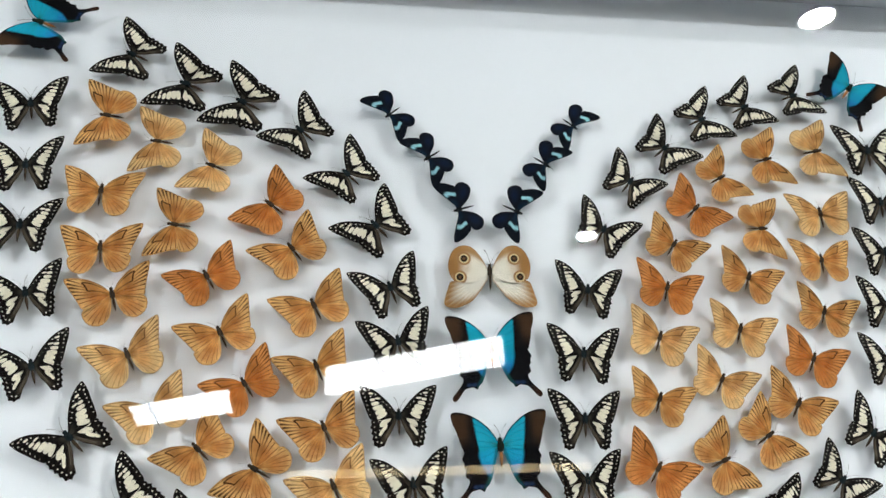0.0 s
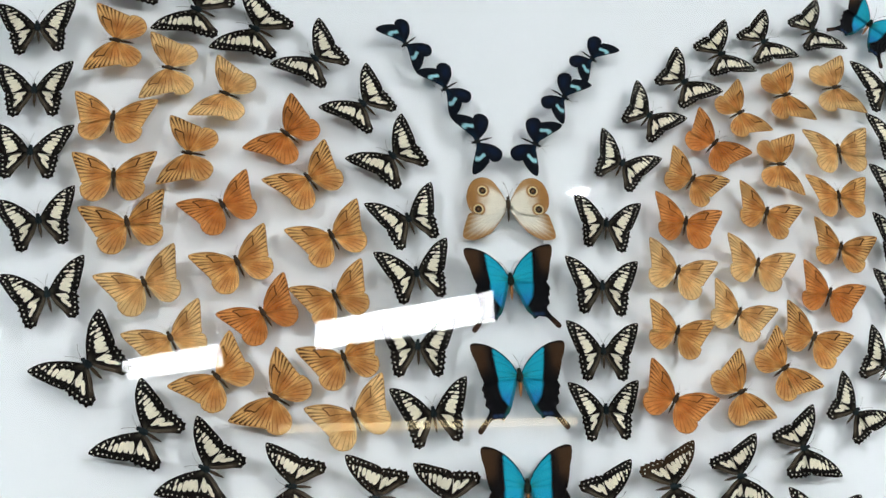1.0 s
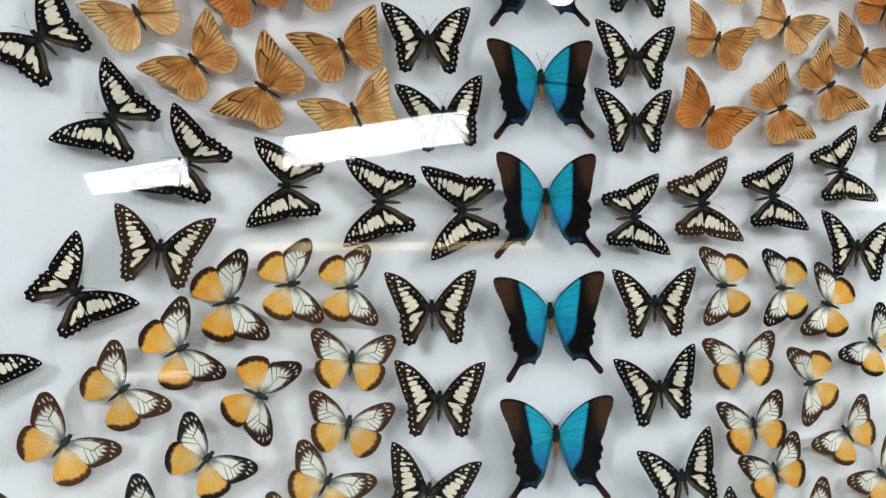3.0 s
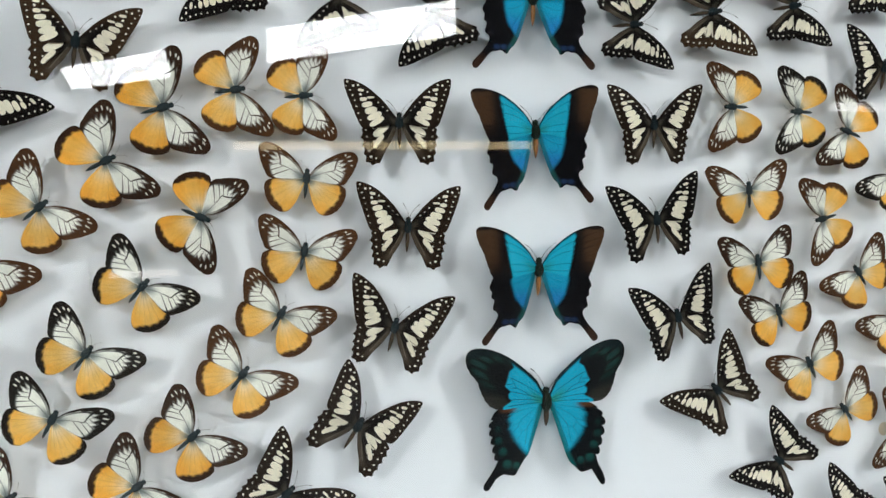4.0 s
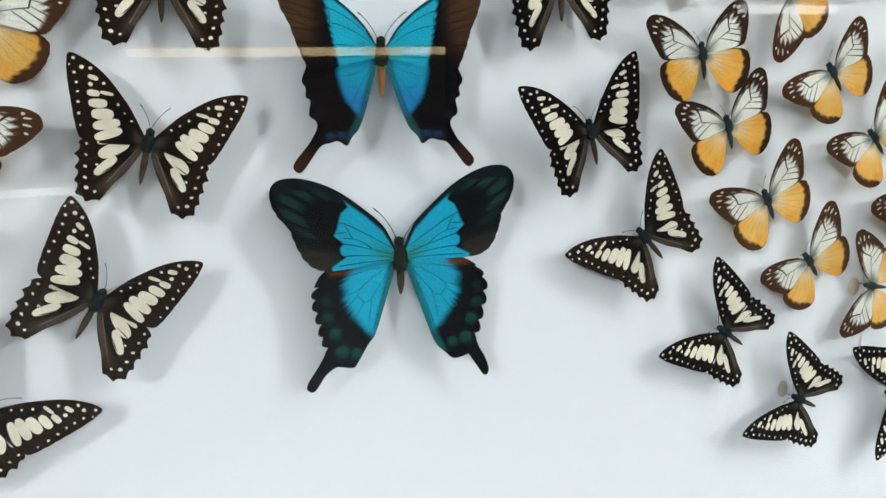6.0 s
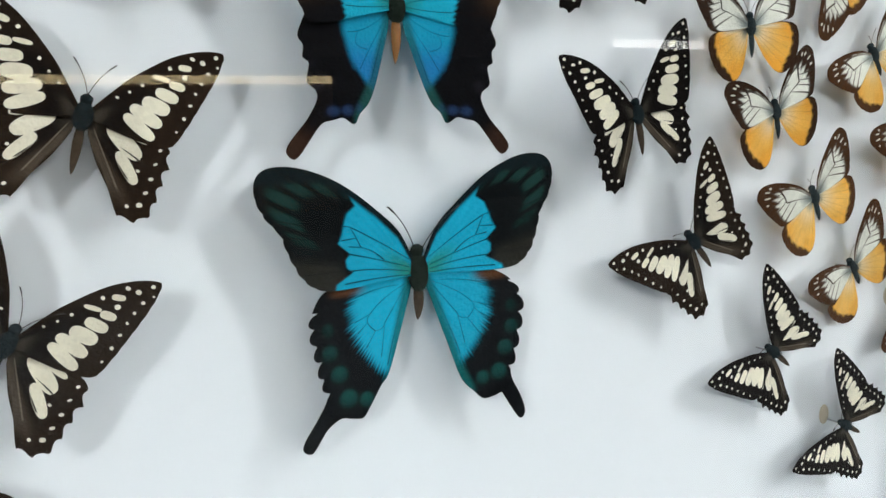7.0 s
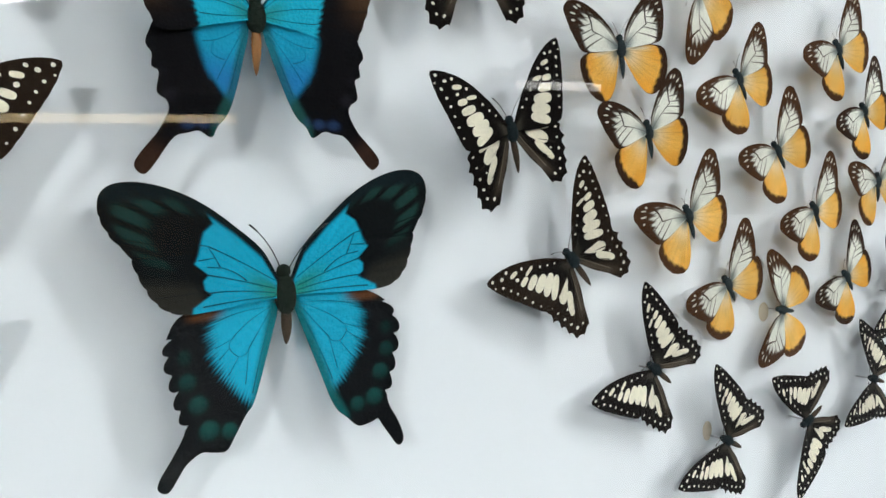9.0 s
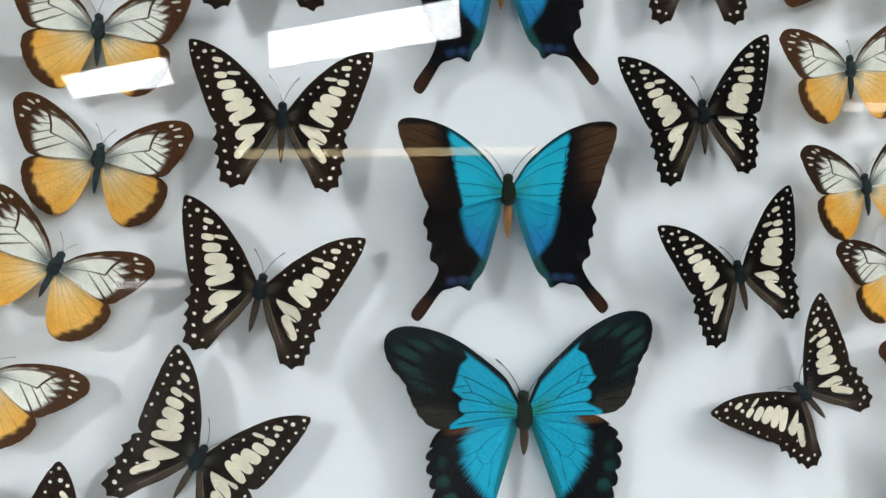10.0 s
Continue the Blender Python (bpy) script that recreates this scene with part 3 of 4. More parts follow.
def giant_fore(x, y, A, R, U, S):
    c = np.zeros(S.shape + (3,)) + np.array((0.0045, 0.006, 0.0065))
    k, f, inside = cells(A, 52, -8, 10)
    band = ramp(0.72, 0.80, S) * ramp(0.965, 0.90, S) * ramp(12, 24, A)
    c = lay(c, (0.011, 0.038, 0.033), ramp(0.85, 0.45, np.abs(f)) * band * inside * ramp(54, 40, A))
    c = lay(c, (0.024, 0.023, 0.019), ramp(13, 9, A + 14 * (np.abs(f) - 0.5) * 0.2) * ramp(0.60, 0.66, S) * 0.95)
    edge = np.interp(y, [-.03, -.008, .026, .04, .065, .082, .105, .116, .140, .176, .205, .228, .262, .30], [.30, .295, .238, .258, .262, .245, .272, .285, .272, .262, .252, .222, .24, .285])
    m = ramp(edge + 0.006, edge - 0.006, x)
    c = lay(c, (0.010, 0.37, 0.55), m)
    c = lay(c, (0.008, 0.27, 0.42), m * ramp(0.3, 0.9, np.abs(f)) * 0.35)
    c = lay(c, (0.020, 0.24, 0.18), m * ramp(0.30, 0.06, S) * 0.9)
    top = np.interp(x, [.02, .075, .155, .245, .33], [.05, .145, .217, .284, .327])
    return lay(c, (0.006, 0.012, 0.014), ramp(0.036, 0.016, top - y))


def giant_hind(reddish):
    def paint(x, y, A, R, U, S):
        c = np.zeros(S.shape + (3,)) + np.array((0.004, 0.005, 0.006))
        edge = np.interp(y, [-.40, -.34, -.285, -.217, -.15, -.08, -.02], [.06, .10, .155, .205, .236, .236, .205])
        fur = 0.010 * np.sin(A * 3.1) + 0.006 * np.sin(A * 7.3)
        m = ramp(edge + 0.030, edge - 0.016, x + fur) * ramp(-0.40, -0.27, y)
        c = lay(c, (0.010, 0.37, 0.55), m)
        c = lay(c, (0.008, 0.12, 0.12), ramp(0.040, 0.010, x - np.interp(y, [-.40, -.317, -.215, -.10, 0], [.15, .111, .085, .05, .02])) * 0.85)
        for ex, ey, w, h, g in ((.325, -.145, .02, .024, .35), (.322, -.215, .026, .026, .6), (.295, -.285, .028, .028, .85), (.268, -.365, .030, .030, 1.0), (.208, -.378, .024, .026, 1.0)):
            low = np.clip((ey - y) / h, -1, 1)
            d = ((x - ex) / w) ** 2 + ((y - ey) / h) ** 2
            c = lay(c, np.array((0.010, 0.085, 0.075)), (1 - ramp(0.1, 1.6, d)) * g * (0.60 - 0.40 * low))
        return lay(c, (0.13, 0.05, 0.02), reddish * ramp(-0.055, -0.03, y) * ramp(0.17, 0.24, x) * ramp(0.33, 0.28, x))
    return paint


def giant_marks(hind):
    dark, black = (0.004, 0.045, 0.065), (0.003, 0.004, 0.005)
    if hind:
        paths = (((.05, -.03), (.13, -.07), (.18, -.11)), ((.18, -.11), (.19, -.135), (.165, -.165)), ((.165, -.165), (.14, -.16), (.13, -.145)), ((.05, -.04), (.095, -.10), (.13, -.145)),
                 ((.18, -.11), (.235, -.13)), ((.165, -.165), (.20, -.215)), ((.13, -.145), (.15, -.25)), ((.19, -.135), (.225, -.165)), ((.05, -.06), (.10, -.19), (.13, -.28)), ((.07, -.03), (.15, -.035), (.23, -.055)))
        return [vein(p, (.0022, .0030), dark, (0.5, 0.9)) for p in paths]
    paths = (((.04, .05), (.15, .115), (.245, .165)), ((.04, .025), (.16, .06), (.25, .082)), ((.04, .012), (.16, .028), (.25, .030)), ((.04, .0), (.15, .0), (.27, -.008)),
             ((.245, .165), (.225, .13), (.21, .10)), ((.21, .10), (.17, .085), (.13, .055)), ((.245, .165), (.275, .17)), ((.225, .13), (.275, .125)), ((.21, .10), (.25, .105)))
    out = [vein(p, (.0035, .0042), dark, (0.6, 0.95)) for p in paths]
    return out + [vein(p, (.003, .003), black) for p in (((.26, .22), (.45, .335)), ((.27, .20), (.50, .30)), ((.275, .175), (.51, .255)), ((.28, .15), (.49, .20)), ((.28, .125), (.455, .145)), ((.27, .085), (.435, .09)), ((.26, .035), (.40, .03)))]


def dusk_fore(x, y, A, R, U, S):
    c = np.zeros(S.shape + (3,)) + np.array((0.005, 0.007, 0.011))
    c = lay(c, (0.008, 0.024, 0.045), ramp(0.5, 0.2, S) * 0.6)
    m = ramp(0.080, 0.058, np.abs(S - 0.57 + 0.002 * (A - 10))) * ramp(31, 25, A) * ramp(-12, -6, A)
    return lay(c, (0.30, 0.58, 0.64), m)


def dusk_hind(x, y, A, R, U, S):
    c = np.zeros(S.shape + (3,)) + np.array((0.006, 0.008, 0.013))
    return lay(c, (0.008, 0.020, 0.055), np.exp(-((S - 0.6) / 0.2) ** 2 - ((A + 35) / 10) ** 2) * 0.7)


def eyed_fore(x, y, A, R, U, S):
    c = np.zeros(S.shape + (3,)) + np.array((0.74, 0.69, 0.58))
    k, f, inside = cells(A, 70, -35, 10)
    c = lay(c, (0.33, 0.165, 0.055), ramp(0.50, 0.84, S + 0.05 * np.sin(A / 7)) * ramp(-30, 0, A))
    c = lay(c, (0.40, 0.23, 0.10), ramp(40, 62, A) * ramp(0.25, 0.6, S) * 0.9)
    c = lay(c, (0.42, 0.25, 0.11), np.exp(-((x - .24 + .25 * (y - .1)) / .035) ** 2) * ramp(-.09, .0, y) * 0.35)
    for ex, ey in ((0.287, 0.160), (0.345, -0.058)):
        d = np.hypot(x - ex, y - ey)
        c = lay(c, (0.30, 0.15, 0.055), 1 - ramp(0.070, 0.085, d))
        c = lay(c, (0.66, 0.52, 0.28), 1 - ramp(0.054, 0.060, d))
        c = lay(c, (0.020, 0.013, 0.010), 1 - ramp(0.038, 0.044, d))
        c = lay(c, (0.14, 0.07, 0.03), (1 - ramp(0.014, 0.022, d)) * 0.9)
    return lay(c, (0.24, 0.12, 0.045), ramp(0.965, 1.0, S) * 0.8)


def eyed_hind(x, y, A, R, U, S):
    c = np.zeros(S.shape + (3,)) + np.array((0.76, 0.72, 0.62))
    k, f, inside = cells(A, 0, -76, 14)
    c = lay(c, (0.33, 0.17, 0.06), ramp(0.56, 0.96, S + 0.05 * f))
    c = lay(c, (0.50, 0.36, 0.20), ramp(0.6, 1.0, np.abs(f)) * inside * ramp(0.3, 0.7, S) * 0.55)
    return lay(c, (0.30, 0.15, 0.05), ramp(-14, -8, A) * ramp(0.5, 0.8, S) * 0.8)


def kind_of(shape, fore, hind, mat, fur, belly, body_long, thick):
    """All meshes of one sort of butterfly, made once and shared. fore and hind: the paint and the marks."""
    sh, out = SHAPES[shape], {}
    for side, tag in ((1, "right"), (-1, "left")):
        edge = sh.get("hind_" + tag, sh["hind"])
        notch = sh.get("notch_" + tag, sh["notch"])
        out["fore", tag] = wing_mesh("forewing", sh["fore"], sh["grid"][0], *fore, side, sh["dihedral"], sh["fore_notch"], mat, 0.020)
        out["hind", tag] = wing_mesh("hindwing", edge, sh["grid"][1], *hind, side, sh["dihedral"], notch, mat, 0.0)
    bm = bmesh.new()
    bmesh.ops.create_uvsphere(bm, u_segments=22, v_segments=16, radius=1, matrix=pose(0, 0.005, 0.012) @ Matrix.Diagonal((0.041 * thick, 0.066, 0.034 * thick, 1)))
    bmesh.ops.create_uvsphere(bm, u_segments=12, v_segments=8, radius=0.026 * thick, matrix=pose(0, 0.074, 0.014))
    for s in (-1, 1):
        bmesh.ops.create_uvsphere(bm, u_segments=8, v_segments=6, radius=0.009 * thick, matrix=pose(s * 0.017 * thick, 0.083, 0.018))
    for v in bm.verts:
        v.co *= 1 + 0.05 * noise.noise(v.co * 160)
    rng = random.Random(5)
    for _ in range(110):
        a, h = rng.uniform(0, 2 * math.pi), rng.uniform(0.0, 1.0)
        out_way = Vector((math.cos(a) * math.sqrt(1 - h * h), math.sin(a) * math.sqrt(1 - h * h), h))
        base = Vector((out_way.x * 0.039 * thick, 0.005 + out_way.y * 0.062, 0.012 + out_way.z * 0.032 * thick))
        lean = Vector((rng.uniform(-0.5, 0.5), rng.uniform(-0.9, 0.3), rng.uniform(-0.3, 0.3)))
        across = out_way.cross(Vector((0.3, 1, 0.2))).normalized() * 0.0016
        bm.faces.new([bm.verts.new(p) for p in (base - across, base + across, base + (out_way + lean).normalized() * rng.uniform(0.012, 0.030))])
    out["thorax"] = solid("thorax", bm, fur)
    bm = bmesh.new()
    rings = []
    for i in range(13):
        t = i / 12
        r = 0.019 * thick * (math.sin(math.pi * min(1, 0.22 + 0.78 * t) ** 0.9) ** 0.7 + 0.10) * (1 + 0.05 * math.sin(i * math.pi))
        r *= 1 - 0.06 * (i % 2)
        rings.append([bm.verts.new((r * math.cos(a), -0.045 - body_long * t, 0.006 + r * 0.9 * math.sin(a) - 0.02 * t * t)) for a in np.linspace(0, 2 * math.pi, 13)[:-1]])
    for p, q in zip(rings, rings[1:]):
        for k in range(12):
            bm.faces.new((p[k - 1], p[k], q[k], q[k - 1]))
    bm.faces.new(rings[0]), bm.faces.new(rings[-1][::-1])
    out["abdomen"] = solid("abdomen", bm, belly)
    for side, tag in ((1, "right"), (-1, "left")):
        bm = bmesh.new()
        path = [Vector((side * (0.008 + 0.06 * t + 0.035 * t * t), 0.09 + 0.17 * t - 0.03 * t * t, 0.02 + 0.05 * t)) for t in np.linspace(0, 1, 9)]
        prev = None
        for i, p in enumerate(path):
            r = 0.0020 if i < 7 else 0.0042
            ring = [bm.verts.new(p + Vector((r * math.cos(a), 0, r * math.sin(a)))) for a in np.linspace(0, 2 * math.pi, 6)[:-1]]
            if prev:
                for k in range(5):
                    bm.faces.new((prev[k - 1], prev[k], ring[k], ring[k - 1]))
            prev = ring
        bm.faces.new(prev)
        out["antenna", tag] = solid("antenna", bm, M_FEELER)
    out["dihedral"] = sh["dihedral"]
    return out


def solid(name, bm, mat):
    bmesh.ops.recalc_face_normals(bm, faces=bm.faces[:])
    me = bpy.data.meshes.new(name)
    bm.to_mesh(me)
    bm.free()
    me.polygons.foreach_set("use_smooth", [True] * len(me.polygons))
    me.materials.append(mat)
    return me


pin_bm = bmesh.new()
bmesh.ops.create_cone(pin_bm, cap_ends=True, segments=6, radius1=0.0004, radius2=0.0004, depth=BACK + 0.006, matrix=pose(0, 0, -(BACK + 0.006) / 2 - 0.0005))
PIN = solid("pin", pin_bm, M_PIN)

BLACK_EDGE, BROWN_EDGE = (0.014, 0.011, 0.009), (0.068, 0.030, 0.014)
TAWNY, STRAW, RUST = (0.62, 0.325, 0.103), (0.69, 0.41, 0.155), (0.55, 0.205, 0.052)
KINDS = {
    "swallow": [kind_of("swallow", (swallow_paint(b, False), swallow_marks(n, False)), (swallow_paint(b, True), swallow_marks(n + 9, True)), M_WING, M_FUR_TEAL, M_FUR_BROWN, 0.20, 1.0)
                for n, b in enumerate((0.0, 0.35, 1.0))],
    "orange": [kind_of("orange", (orange_paint(t, r, False, n), orange_marks(n, s, False)), (orange_paint(t, r, True, n), orange_marks(n + 9, s, True)), M_TAWNY, M_FUR_BROWN, M_FUR_BROWN, 0.17, 0.82)
               for n, (t, r, s) in enumerate(((TAWNY, 0.5, 1.0), (STRAW, 0.25, 0.8), (RUST, 1.0, 0.9), (TAWNY, 0.95, 0.85)))],
    "jezebel": [kind_of("jezebel", (jezebel_fore(e), jezebel_fore_marks(e, n)), (jezebel_hind(e, y), jezebel_hind_marks(n)), M_WING, M_FUR_GREY, M_FUR_GREY, 0.16, 0.95)
                for n, (e, y) in enumerate(((BLACK_EDGE, (0.80, 0.49, 0.13)), (BROWN_EDGE, (0.80, 0.48, 0.13)), ((0.035, 0.018, 0.011), (0.80, 0.44, 0.09))))],
    "peacock": [kind_of("peacock", (peacock_fore, peacock_marks(False)), (peacock_hind, peacock_marks(True)), M_SILK, M_FUR_GREEN, M_BELLY, 0.17, 1.0)],
    "giant": [kind_of("giant", (giant_fore, giant_marks(False)), (giant_hind(0.8), giant_marks(True)), M_SILK, M_FUR_GREEN, M_FUR_BROWN, 0.11, 0.85)],
    "dusk": [kind_of("dusk", (dusk_fore, ()), (dusk_hind, ()), M_WING, M_FUR, M_FUR, 0.22, 0.8)],
    "eyed": [kind_of("eyed", (eyed_fore, ()), (eyed_hind, ()), M_WING, M_FUR_BROWN, M_FUR_BROWN, 0.16, 0.7)],
}
WORDS = {
    "swallow": ("black", "cream-barred pinned butterfly with scalloped, white-dotted wing margins"),
    "orange": ("orange", "pinned butterfly with dark-veined wings on white board"),
    "jezebel": ("white", "and yellow pinned butterfly with dark wing borders"),
    "peacock": ("blue", "and dark brown pinned swallowtail butterfly with two tails"),
    "giant": ("large", "turquoise and black pinned swallowtail butterfly with two tails"),
    "dusk": ("small", "black pinned butterfly with a pale blue wing bar"),
    "eyed": ("pale", "brown pinned butterfly with four ringed eyespots"),
}
SHADE = {"swallow": ("black", "brownish black", "dark brown"), "orange": ("tawny orange", "pale straw-orange", "rusty orange", "reddish orange"),
         "jezebel": ("black-edged white", "brown-edged white", "dark-edged white")}
dice = random.Random(7)


def butterfly(kind, x, z, turn, span, group, look_no=None, depth=0.0, sweep=0.0):
    """One pinned specimen: thorax at (x, z) on the board, head turned so many degrees anticlockwise from upright, wings swept forward by sweep degrees."""
    sorts = KINDS[kind]
    no = dice.randrange(len(sorts)) if look_no is None else look_no
    k = sorts[no]
    words = " ".join((SHADE.get(kind, [WORDS[kind][0]])[no], WORDS[kind][1]))
    top = tagged(new("butterfly"), words, "butterfly", group)
    tilt = pose(0, 0, 0, dice.uniform(-3, 3), dice.uniform(-2, 2), 0)
    top.matrix_world = pose(x, depth, z, 90) @ pose(0, 0, 0, 0, 0, turn) @ tilt @ Matrix.Diagonal((span, span, span, 1))
    spread = dice.uniform(-2, 3)
    for tag, s in (("right", -1), ("left", 1)):
        for which in ("hind", "fore"):
            w = new(which + "wing", k[which, tag])
            w.parent = top
            w.rotation_euler = (0, radians(s * (k["dihedral"] + spread + dice.uniform(-2, 2))), radians(dice.uniform(-1.5, 1.5) - s * sweep * (1.0 if which == "fore" else 0.6)))
        a = new("antenna", k["antenna", tag])
        a.parent = top
        a.scale = (0.72,) * 3 if kind in ("jezebel", "orange") else (1.0,) * 3
        a.location = (0, 0.025, 0) if kind in ("jezebel", "orange") else (0, 0, 0)
        a.rotation_euler = (radians(dice.uniform(-6, 14)), 0, radians(dice.uniform(-10, 10)))
    for name in ("thorax", "abdomen"):
        b = new(name, k[name])
        b.parent = top
    p = new("pin", PIN)
    p.parent = top
    p.scale = (1 / span,) * 3
    return top


def paper_tab(x, z, wide, high):
    """A small domed oval of paper on the board."""
    top = tagged(new("paper_tab"), "small oval beige paper tab stuck on white board", "paper tab", "paper tabs on the board")
    top.location = (x, BACK - 0.0002, z)
    bm = bmesh.new()
    rings = [[bm.verts.new((wide * k * math.cos(a), -0.0014 * (1 - k * k), high * k * math.sin(a))) for a in np.linspace(0, 2 * math.pi, 21)[:-1]] for k in (1.0, 0.85, 0.5)]
    tip = bm.verts.new((0, -0.0014, 0))
    for p, q in zip(rings, rings[1:]):
        for k in range(20):
            bm.faces.new((p[k - 1], p[k], q[k], q[k - 1]))
    for k in range(20):
        bm.faces.new((rings[-1][k - 1], rings[-1][k], tip))
    bmesh.ops.recalc_face_normals(bm, faces=bm.faces[:])
    link("tab", bm, M_PAPER, top, True)


# ---- the specimens, each one where it is pinned ----
# upper border of the left wing
butterfly("swallow", -0.3270, 1.9600, 65.8, 0.0643, "butterflies: upper border of the left wing", 0)
butterfly("swallow", -0.2760, 1.9300, 67.8, 0.0698, "butterflies: upper border of the left wing", 0)
butterfly("swallow", -0.2240, 1.9130, 66.0, 0.0708, "butterflies: upper border of the left wing", 0)
butterfly("swallow", -0.1700, 1.8850, 49.4, 0.0637, "butterflies: upper border of the left wing", 0)
butterfly("swallow", -0.1270, 1.8410, 47.0, 0.0622, "butterflies: upper border of the left wing", 0)
butterfly("swallow", -0.1010, 1.7900, 42.0, 0.0658, "butterflies: upper border of the left wing", 0)
butterfly("swallow", -0.0890, 1.7310, 21.1, 0.0620, "butterflies: upper border of the left wing", 0)
butterfly("swallow", -0.0830, 1.6820, 11.0, 0.0630, "butterflies: upper border of the left wing", 0)
butterfly("swallow", -0.0840, 1.6190, 0.9, 0.0634, "butterflies: upper border of the left wing", 0)
butterfly("swallow", -0.0730, 1.5640, 9.2, 0.0628, "butterflies: upper border of the left wing", 0)

# outer border of the left wing
butterfly("swallow", -0.4090, 1.9030, 8.1, 0.0632, "butterflies: outer border of the left wing", 0)
butterfly("swallow", -0.4050, 1.8420, 3.8, 0.0620, "butterflies: outer border of the left wing", 0)
butterfly("swallow", -0.4020, 1.7850, 0.0, 0.0629, "butterflies: outer border of the left wing", 0)
butterfly("swallow", -0.3890, 1.7250, 13.1, 0.0602, "butterflies: outer border of the left wing", 0)
butterfly("swallow", -0.3760, 1.6640, 15.4, 0.0615, "butterflies: outer border of the left wing", 0)
butterfly("swallow", -0.3410, 1.6080, 44.4, 0.0671, "butterflies: outer border of the left wing", 0)
butterfly("swallow", -0.2960, 1.5560, 59.0, 0.0635, "butterflies: outer border of the left wing", 0)
butterfly("swallow", -0.2490, 1.5270, 63.0, 0.0623, "butterflies: outer border of the left wing", 0)

# orange field of the left wing
butterfly("orange", -0.3430, 1.8940, 85.0, 0.0672, "butterflies: orange field of the left wing", 0)
butterfly("orange", -0.2970, 1.8690, 85.6, 0.0652, "butterflies: orange field of the left wing", 1)
butterfly("orange", -0.2480, 1.8460, 70.4, 0.0639, "butterflies: orange field of the left wing", 1)
butterfly("orange", -0.1950, 1.8090, 52.3, 0.0661, "butterflies: orange field of the left wing", 2)
butterfly("orange", -0.3400, 1.8190, -4.1, 0.0672, "butterflies: orange field of the left wing", 3)
butterfly("orange", -0.2760, 1.7880, 82.9, 0.0648, "butterflies: orange field of the left wing", 0)
butterfly("orange", -0.3350, 1.7660, 2.5, 0.0666, "butterflies: orange field of the left wing", 0)
butterfly("orange", -0.2460, 1.7410, 29.9, 0.0637, "butterflies: orange field of the left wing", 2)
butterfly("orange", -0.1750, 1.7670, 38.4, 0.0664, "butterflies: orange field of the left wing", 0)
butterfly("orange", -0.3210, 1.7240, 15.8, 0.0674, "butterflies: orange field of the left wing", 0)
butterfly("orange", -0.1550, 1.7150, 26.6, 0.0672, "butterflies: orange field of the left wing", 3)
butterfly("orange", -0.2320, 1.6910, 25.4, 0.0664, "butterflies: orange field of the left wing", 3)
butterfly("orange", -0.3040, 1.6730, 25.0, 0.0657, "butterflies: orange field of the left wing", 1)
butterfly("orange", -0.2100, 1.6480, 32.9, 0.0630, "butterflies: orange field of the left wing", 2)
butterfly("orange", -0.1520, 1.6620, 23.0, 0.0646, "butterflies: orange field of the left wing", 3)
butterfly("orange", -0.2810, 1.6280, 27.0, 0.0634, "butterflies: orange field of the left wing", 1)
butterfly("orange", -0.2440, 1.5970, 43.7, 0.0630, "butterflies: orange field of the left wing", 3)
butterfly("orange", -0.1990, 1.5800, 58.4, 0.0660, "butterflies: orange field of the left wing", 0)
butterfly("orange", -0.1450, 1.6110, 21.2, 0.0658, "butterflies: orange field of the left wing", 0)
butterfly("orange", -0.1370, 1.5650, 23.2, 0.0669, "butterflies: orange field of the left wing", 1)

# upper border of the right wing
butterfly("swallow", 0.1130, 1.7890, -30.5, 0.0610, "butterflies: upper border of the right wing", 0)
butterfly("swallow", 0.1460, 1.8400, -39.9, 0.0595, "butterflies: upper border of the right wing", 0)
butterfly("swallow", 0.1870, 1.8780, -50.1, 0.0634, "butterflies: upper border of the right wing", 0)
butterfly("swallow", 0.2310, 1.9120, -64.7, 0.0618, "butterflies: upper border of the right wing", 0)
butterfly("swallow", 0.2810, 1.9290, -63.9, 0.0598, "butterflies: upper border of the right wing", 0)
butterfly("swallow", 0.3390, 1.9450, -68.2, 0.0610, "butterflies: upper border of the right wing", 0)
butterfly("swallow", 0.4100, 1.8820, 0.0, 0.0709, "butterflies: upper border of the right wing", 0)
butterfly("swallow", 0.0910, 1.7290, -8.4, 0.0623, "butterflies: upper border of the right wing", 0)
butterfly("swallow", 0.0810, 1.6700, -5.2, 0.0646, "butterflies: upper border of the right wing", 0)
butterfly("swallow", 0.0760, 1.6130, -1.8, 0.0629, "butterflies: upper border of the right wing", 0)
butterfly("swallow", 0.0730, 1.5630, 1.0, 0.0609, "butterflies: upper border of the right wing", 0)

# outer border of the right wing
butterfly("swallow", 0.4100, 1.8230, -3.4, 0.0650, "butterflies: outer border of the right wing", 0)
butterfly("swallow", 0.4010, 1.7690, -3.6, 0.0630, "butterflies: outer border of the right wing", 0)
butterfly("swallow", 0.3890, 1.7150, -8.4, 0.0623, "butterflies: outer border of the right wing", 0)
butterfly("swallow", 0.3770, 1.6600, -9.1, 0.0598, "butterflies: outer border of the right wing", 0)
butterfly("swallow", 0.3430, 1.5950, -40.3, 0.0616, "butterflies: outer border of the right wing", 0)
butterfly("swallow", 0.3030, 1.5560, -47.4, 0.0573, "butterflies: outer border of the right wing", 0)

